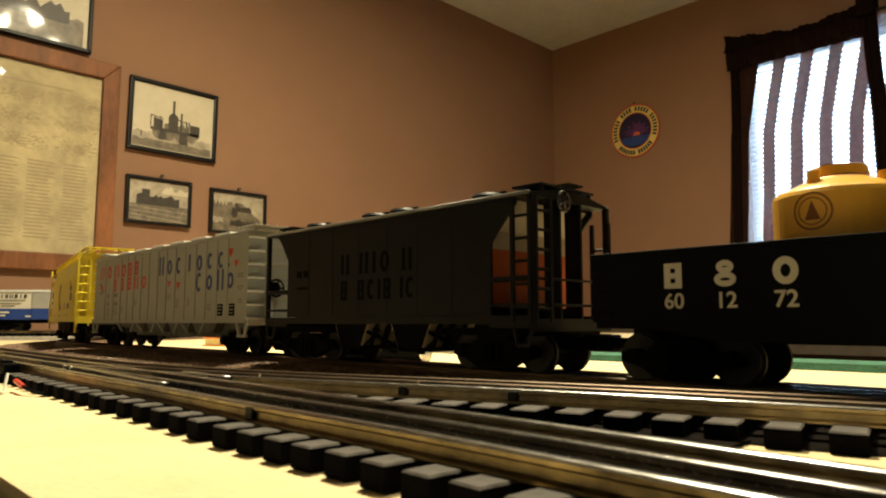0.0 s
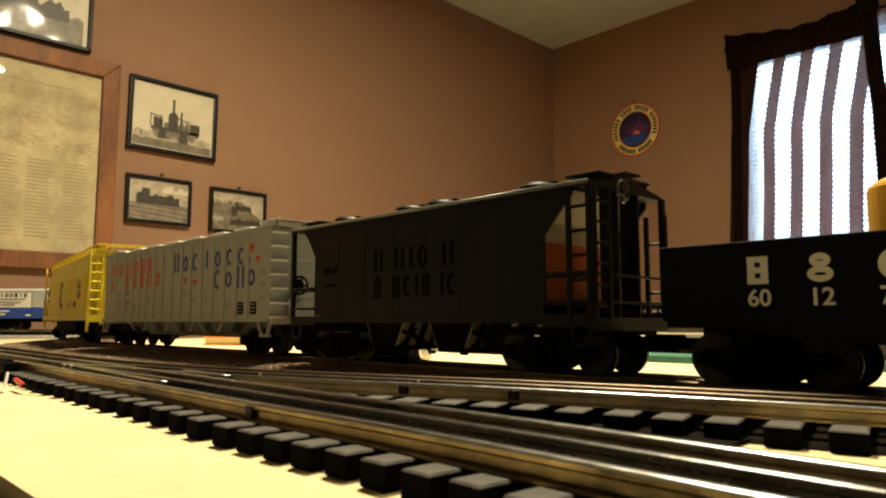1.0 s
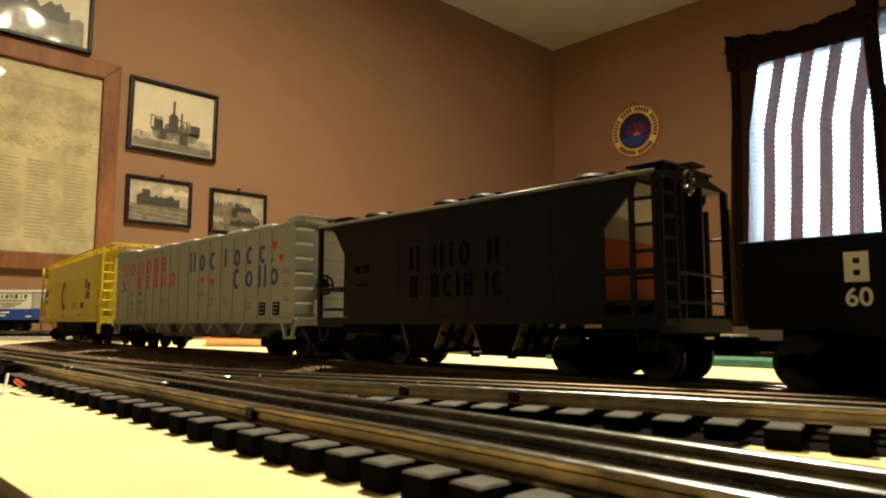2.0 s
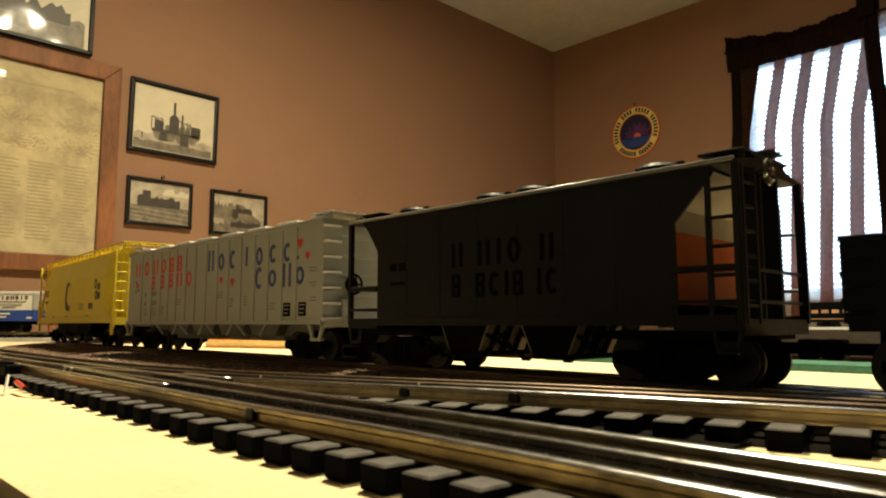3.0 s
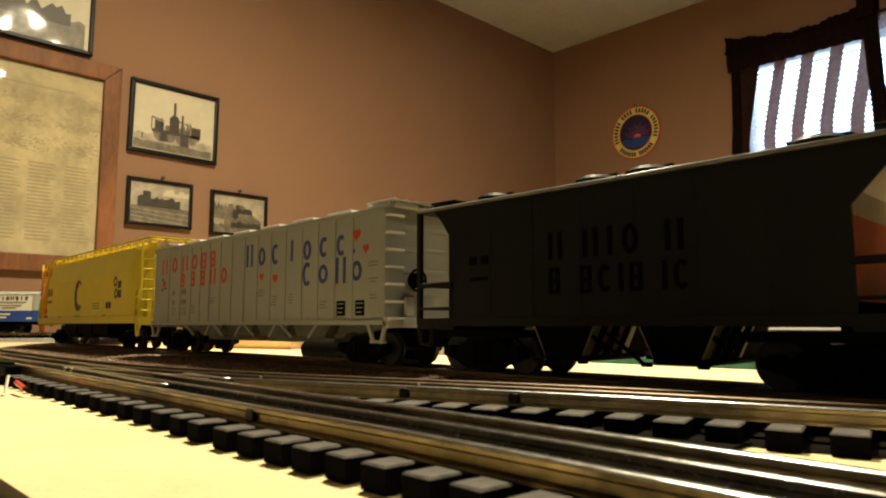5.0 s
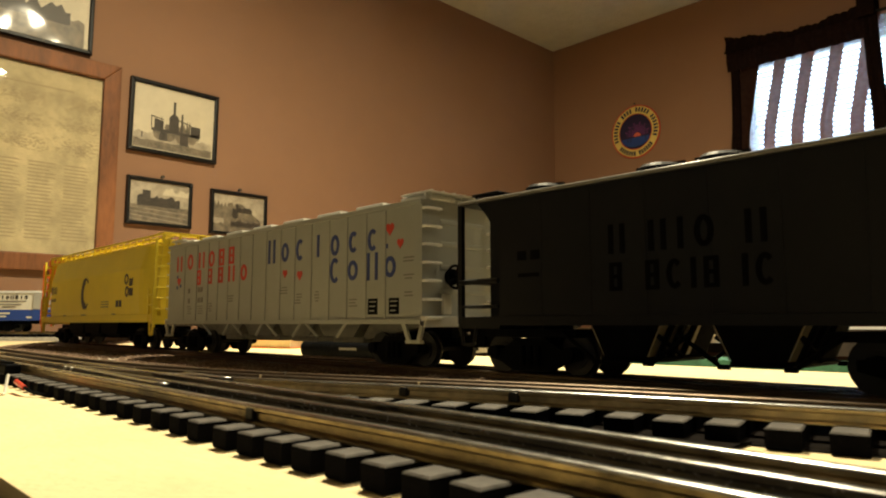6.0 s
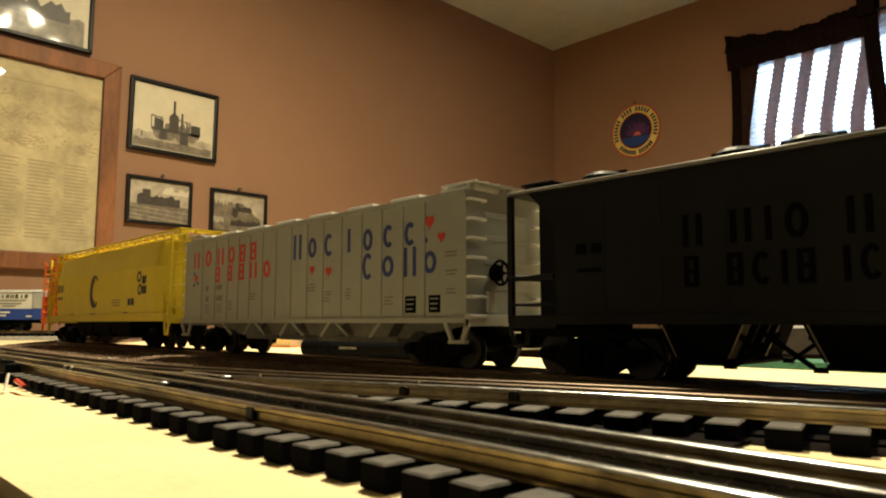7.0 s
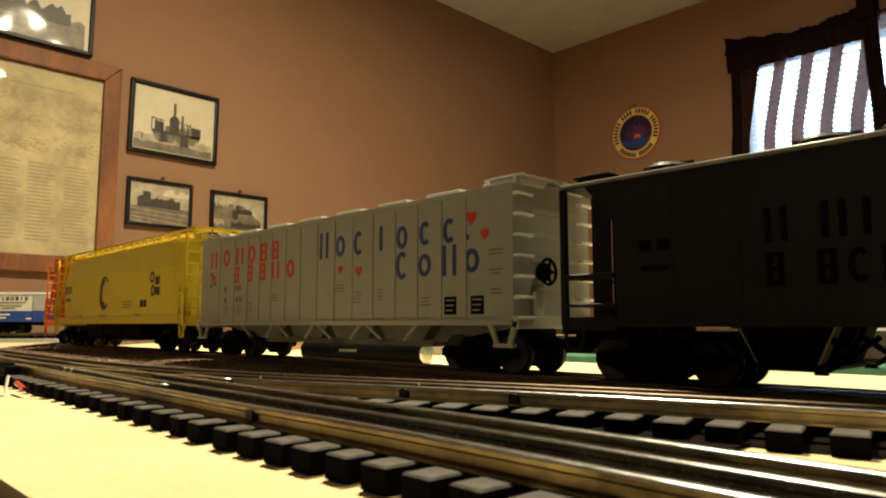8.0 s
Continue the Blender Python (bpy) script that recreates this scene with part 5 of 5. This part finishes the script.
        box(bm, -L + 0.004, L - 0.004, k * 0.020 - 0.004, k * 0.020 + 0.004, 0.1167, 0.1179)
    part("running_board", bm, paint, c)
    for i in range(19):
        x = -L + 0.012 + i * 0.0204
        for k in (-1, 1):
            part("roof_bracket", rod(B(), (x, k * 0.030, 0.1108), (x, k * 0.028, 0.1199), 0.0009, 6), paint, c)
    for i in range(6):
        x = -0.14 + i * 0.056
        part("roof_hatch", rod(B(), (x, 0, 0.1147), (x, 0, 0.1192), 0.009, 20), paint, c)
    part("center_sill", bar(-L + 0.004, L - 0.004, -0.0065, 0.0065, 0.0155, 0.0235), M_BLACK, c)
    for x in (-0.062, 0.0, 0.062):
        part("bay", prism(B(), [(x - 0.031, S0), (x + 0.031, S0), (x + 0.026, 0.0125), (x - 0.026, 0.0125)], "y", -0.031, 0.031), M_BLACK, c)
        part("outlet", bar(x - 0.022, x + 0.022, -0.026, 0.026, 0.0080, 0.0124, 0.001), M_BLACK, c)
    for s in (-1, 1):
        truck(c, s * 0.143)
    if marks:
        y = -W + 0.0001
        spread = lambda v: -0.11 + (v + 0.11) * 1.055
        mark(c, "crescent_mark", -0.0160, 0.0625, 0.032, 0.040, y, M_NAVY, "arc")
        part("crescent_fill", ring(B(), -0.0170, 0.0625, y, 0, 0.0150, 0.0200, 0.0085, 0.0004, 22, radians(80), radians(290)), M_NAVY, c)
        for k, cx in enumerate((-0.163, -0.154, -0.145)):
            mark(c, "letter_mark", cx, 0.0705, 0.0075, 0.0105, y, M_NAVY, ("block", "bars", "ring")[k])
        for k in range(5):
            mark(c, "stencil", -0.163 + 0.0045 * k, 0.0575, 0.0030, 0.004, y, M_NAVY, "slab")
        for k, (cx, cz, w) in enumerate(((0.1140, 0.0745, 0.010), (0.1270, 0.0705, 0.006), (0.125, 0.0705, 0.006), (0.132, 0.0712, 0.005), (0.1167, 0.0605, 0.009), (0.1283, 0.0595, 0.006), (0.126, 0.0600, 0.007), (0.133, 0.0600, 0.005))):
            mark(c, "letter_mark", spread(cx), cz, w * 1.25, 0.0125 if k % 4 == 0 else 0.0085, y, M_NAVY, ("ring", "bars", "block", "bar")[k % 4])
        for cx in (0.0885, 0.0980):
            mark(c, "stencil_panel", spread(cx), 0.0475, 0.0075, 0.0075, y, M_NAVY, "slab")
        for k in range(3):
            mark(c, "stencil", 0.058, 0.0445 + 0.003 * k, 0.026, 0.001, y, M_GREYMARK, "slab")
        for cx, w in ((-0.10, 0.012), (-0.02, 0.02), (0.09, 0.012)):
            mark(c, "stencil", cx, 0.0355, w, 0.0012, y, M_GREYMARK, "slab")
    return c


def number(car, text, x, z, size, y, material):
    cu = bpy.data.curves.new("number", "FONT")
    cu.body, cu.size, cu.extrude, cu.offset, cu.align_x, cu.align_y = text, size, 0.0001, size * 0.018, "CENTER", "CENTER"
    tmp = new("number_text", cu)
    bpy.context.view_layer.update()
    me = bpy.data.meshes.new_from_object(tmp)
    bpy.data.objects.remove(tmp)
    bpy.data.curves.remove(cu)
    me.materials.clear()
    me.materials.append(material)
    ob = new("number", me)
    ob.parent = car
    ob.matrix_basis = pose(x, y - 0.0002, z, 90)
    return ob


def gondola():
    c = thing("gondola", pose(0, 0, 0), "black open gondola car with cream lettering", "freight car", "train cars")
    W, L, T, S0 = 0.0370, 0.165, 0.0562, 0.0215
    part("floor", bar(-L + 0.001, L - 0.001, -W + 0.0015, W - 0.0015, S0, S0 + 0.003), M_GONDOLA, c)
    for s in (-1, 1):
        part("side", prism(B(), [(-L, S0 + 0.003), (-L + 0.035, S0), (-L + 0.060, S0 - 0.005), (L - 0.060, S0 - 0.005), (L - 0.035, S0), (L, S0 + 0.003), (L, T), (-L, T)], "y", min(s * W, s * (W - 0.0014)), max(s * W, s * (W - 0.0014))), M_GONDOLA, c)
        part("top_rail", bar(-L - 0.0005, L + 0.0005, min(s * (W - 0.002), s * (W + 0.0010)), max(s * (W - 0.002), s * (W + 0.0010)), T - 0.0008, T + 0.0010, 0.0004), M_GONDOLA, c)
        part("end", bar(min(s * L, s * (L - 0.0014)), max(s * L, s * (L - 0.0014)), -W + 0.0015, W - 0.0015, S0 + 0.003, T), M_GONDOLA, c)
        for z in (0.033, 0.043):
            part("end_rib", bar(min(s * L, s * (L + 0.0015)), max(s * L, s * (L + 0.0015)), -W + 0.003, W - 0.003, z - 0.001, z + 0.001), M_GONDOLA, c)
        coupler(c, s * (L - 0.002), s)
        truck(c, s * 0.1275, 0.046)
        ladder(c, (s * (L - 0.001), -W - 0.0006), (s * (L - 0.011), -W - 0.0006), (S0 + 0.002, T - 0.004), 3, M_GONDOLA, 0.0007, False)
    part("center_sill", bar(-L + 0.004, L - 0.004, -0.0065, 0.0065, 0.0150, 0.0213), M_GONDOLA, c)
    for cx, k in ((-0.1229, "block"), (-0.0995, "twin"), (-0.0753, "ring")):
        mark(c, "letter_mark", cx, 0.0450, 0.0098, 0.0112, -W, M_CREAM, k)
    for cx, txt in ((-0.1226, "60"), (-0.0993, "12"), (-0.0754, "72")):
        number(c, txt, cx, 0.0335, 0.0094, -W, M_CREAM)
    # canister load
    k = thing("canister", pose(0, 0, 0), "amber plastic drum with a round dark emblem riding in the gondola", "canister")
    R, z1 = 0.0264, 0.0795
    bm = B()
    prof = [(R, 0.0246), (R, z1 - 0.003), (R - 0.0008, z1 - 0.0012), (R - 0.0025, z1), (0.0130, z1 + 0.0050), (0.0125, z1 + 0.0054)]
    n = 48
    rows = [[bm.verts.new((r * math.cos(math.tau * i / n), r * math.sin(math.tau * i / n), z)) for i in range(n)] for r, z in prof]
    for a, b in zip(rows, rows[1:]):
        for i in range(n):
            bm.faces.new((a[i], a[(i + 1) % n], b[(i + 1) % n], b[i]))
    bm.faces.new(rows[0]), bm.faces.new(rows[-1])
    part("drum", bm, M_CAN, k)
    bm = rod(rod(B(), (0, 0, z1 + 0.0055), (0, 0, z1 + 0.0064), 0.0095, 32), (0, 0, z1 + 0.0064), (0, 0, z1 + 0.0106), 0.0115, 40, 0.0106)
    part("lid", bm, M_CAN, k)
    for i in range(3):
        a = math.tau * i / 3 + radians(-109)
        part("lug", rod(B(), (0.0165 * math.cos(a), 0.0165 * math.sin(a), z1 + 0.001), (0.0165 * math.cos(a), 0.0165 * math.sin(a), z1 + 0.0076), 0.0026, 12), M_CAN, k)
    bm = B()
    a0 = radians(-97)

    def on_drum(u, z, lift):
        a = a0 + u / R
        return ((R + lift) * math.cos(a), (R + lift) * math.sin(a), z)
    m = 26
    for r0, r1 in ((0.0070, 0.0078), (0.0052, 0.0057)):
        for i in range(m):
            a, b = math.tau * i / m, math.tau * (i + 1) / m
            q = [bm.verts.new(on_drum(r * math.cos(t), 0.0690 + r * math.sin(t), 0.0002)) for r, t in ((r0, a), (r1, a), (r1, b), (r0, b))]
            bm.faces.new(q)
    q = [bm.verts.new(on_drum(u, 0.0690 + v, 0.0002)) for u, v in ((-0.0031, -0.0036), (0.0031, -0.0036), (0.0, 0.0044))]
    bm.faces.new(q)
    part("emblem", bm, M_OAK, k, "dark round emblem")
    return c, k


hopper_grey = grey_hopper()
hopper_white = white_hopper()
hopper_yellow = yellow_hopper(M_YELLOW, "yellow smooth-sided covered hopper car with navy marks")
hopper_orange = yellow_hopper(M_ORANGE, "orange covered hopper car at the end of the train", False)
gondola_car, canister = gondola()


# ---- what stands still round the train ----
def boxcar(m, upper, lower, door_mat, label, doors=True):
    c = thing("boxcar", m, label, "freight car", "parked cars")
    W, L = 0.034, 0.125
    part("lower_body", bar(-L, L, -W, W, 0.022, 0.046), lower, c)
    part("upper_body", bar(-L, L, -W + 0.0002, W - 0.0002, 0.0461, 0.083), upper, c)
    part("roof", prism(B(), [(-W - 0.0015, 0.083), (W + 0.0015, 0.083), (0.0, 0.090)], "x", -L - 0.001, L + 0.001), M_BOXSILVER, c)
    for s in (-1, 1):
        part("door", bar(-0.022, 0.022, min(s * (W + 0.0002), s * (W + 0.002)), max(s * (W + 0.0002), s * (W + 0.002)), 0.0465, 0.0815, 0.0005), door_mat, c)
        part("door_base", bar(-0.022, 0.022, min(s * (W + 0.0002), s * (W + 0.002)), max(s * (W + 0.0002), s * (W + 0.002)), 0.0225, 0.0462), lower, c)
        ladder(c, (s * (L - 0.002), -W - 0.001), (s * (L - 0.012), -W - 0.001), (0.024, 0.080), 7, upper, 0.0008)
        truck(c, s * 0.085)
    part("under_frame", bar(-L + 0.003, L - 0.003, -0.02, 0.02, 0.014, 0.0218), M_BLACK, c)
    return c


def surroundings():
    p0 = Vector((-1.758, 0.466, 0.020))
    c = boxcar(pose(p0.x, p0.y, p0.z + DROP, 0, 0, 45.7), M_BOXWHITE, M_BOXBLUE, M_BOXSILVER, "white and blue boxcar with a silver door, parked far off")
    y = -0.0345
    for k in range(8):
        mark(c, "letter_mark", -0.112 + 0.0105 * k, 0.0735, 0.0068, 0.0080, y, M_BLACKLETTER, ("bars", "block", "bar", "ring")[k % 4])
    for cz, w in ((0.0645, 0.075), (0.0575, 0.055), (0.0520, 0.03)):
        mark(c, "stencil", -0.076, cz, w, 0.0022, y, M_GREYMARK, "slab")
    for cx, cz, w in ((-0.088, 0.038, 0.03), (-0.092, 0.031, 0.022), (-0.03, 0.029, 0.012)):
        mark(c, "stencil", cx, cz, w, 0.0035, y, M_CREAM, "slab")
    # dark coaches on the shelf line under the window
    for x, lab in ((-0.66, "dark passenger coach with bright window strip under the window"), (-1.52, "dark passenger coach parked near the room corner")):
        d = thing("coach", pose(x, 2.62, 0.0242 + DROP), lab, "passenger car", "parked coaches")
        part("body", bar(-0.19, 0.19, -0.034, 0.034, 0.018, 0.072, 0.003), M_BLACK, d)
        part("roof", prism(B(), [(-0.034, 0.0722), (0.034, 0.0722), (0.024, 0.086), (-0.024, 0.086)], "x", -0.19, 0.19), M_BLACK, d)
        for i in range(11):
            part("window", bar(-0.172 + i * 0.0325, -0.150 + i * 0.0325, -0.0352, -0.0342, 0.048, 0.060), M_STEEL, d)
        part("stripe", bar(-0.188, 0.188, -0.0350, -0.0342, 0.027, 0.030), M_STEEL, d, "bright side stripe")
        for s in (-1, 1):
            truck(d, s * 0.13)
    boxcar(pose(-1.93, 2.62, 0.0242 + DROP), M_WIRE_R, M_WIRE_R, M_BOXWHITE, "red boxcar with a white door near the room corner")
    # flashlight lying on the board behind the train
    f = thing("flashlight", pose(-0.551, 0.430, 0.0115, 0, 0, 12), "black metal flashlight lying on the board behind the track", "flashlight")
    bm = rod(B(), (-0.075, 0, 0), (0.040, 0, 0), 0.0098, 24)
    part("barrel", bm, M_BLACK, f)
    part("head", rod(rod(B(), (0.0401, 0, 0), (0.052, 0, 0), 0.0098, 28, 0.0115), (0.0521, 0, 0), (0.073, 0, 0), 0.0115, 28), M_BLACK, f)
    part("lens_ring", rod(B(), (0.0731, 0, 0), (0.0745, 0, 0), 0.0108, 28, 0.0095), M_STEEL, f, "bright lens ring")
    part("tail_cap", rod(B(), (-0.082, 0, 0), (-0.0751, 0, 0), 0.0088, 20), M_BLACK, f)
    for k in range(6):
        part("grip_ring", rod(B(), (-0.066 + 0.006 * k, 0, 0), (-0.064 + 0.006 * k, 0, 0), 0.0103, 24), M_BLACK, f)
    for k in range(10):
        mark(f, "letter_mark", -0.026 + 0.0023 * k, 0.001, 0.0015, 0.0026, -0.0098, M_GREYMARK, "slab")
    # book and papers beyond the train
    b = thing("book", pose(-1.02, 0.60, 0.0, 0, 0, 20), "orange covered book lying flat on the board", "book")
    part("page_block", bar(-0.085, 0.085, -0.06, 0.06, 0.0022, 0.0125), M_PAGES, b)
    part("cover", bar(-0.088, 0.088, -0.063, 0.063, 0.0126, 0.0148, 0.0005), M_BOOK, b, "orange cover")
    part("back_cover", bar(-0.088, 0.088, -0.063, 0.063, 0.0, 0.0021), M_BOOK, b)
    # ceiling lamp whose glints show in the picture glass
    for x, y, z, _ in LAMPS:
        l = thing("ceiling_lamp", pose(x, y, Z1), "small round ceiling downlight with a brass rim", "lamp", "ceiling lamps")
        part("canopy", rod(B(), (0, 0, z - Z1 + 0.004), (0, 0, 0.0), 0.085, 28, 0.075), M_SIGN_Y, l)


surroundings()

# ---- keyed movement ----
TRAVEL = [(0.0, 0.0), (0.5, 0.0181), (1.0, 0.0368), (1.5, 0.0549), (2.25, 0.0820), (3.0, 0.1091), (3.5, 0.1268), (4.0, 0.1448), (4.5, 0.1626), (5.25, 0.1890),
          (6.0, 0.2157), (6.5, 0.2341), (7.0, 0.2535), (7.5, 0.2712), (8.0, 0.2886)]


def travelled(t):
    return float(np.interp(t, [a for a, _ in TRAVEL], [b for _, b in TRAVEL]))


def car_pose(s, half):
    a, b = on_line(s - half)[0], on_line(s + half)[0]
    d, m = b - a, (a + b) / 2
    return pose(m.x, m.y, RAIL, 0, 0, math.degrees(math.atan2(d.y, d.x)))


def motions():
    times = [a for a, _ in TRAVEL]
    cars = ((hopper_grey, -0.3624, 0.091), (hopper_white, -0.7184, 0.146), (hopper_yellow, -1.1495, 0.160), (hopper_orange, -1.600, 0.190), (gondola_car, -0.0255, 0.1275))
    for car, s, half in cars:
        walk(car, [(t, car_pose(s + travelled(t), half)) for t in times])
    walk(canister, [(t, pose(-0.0900 + travelled(t), LINE_Y, RAIL)) for t in times])
    ours = [c[0] for c in cars]
    fine = [0.2 * i for i in range(41)]
    for w, x in wheelsets:
        if w.parent.parent in ours:
            walk(w, [(t, pose(x, 0, WHEEL_R - DROP, 0, math.degrees(travelled(t) / WHEEL_R), 0)) for t in fine])


motions()
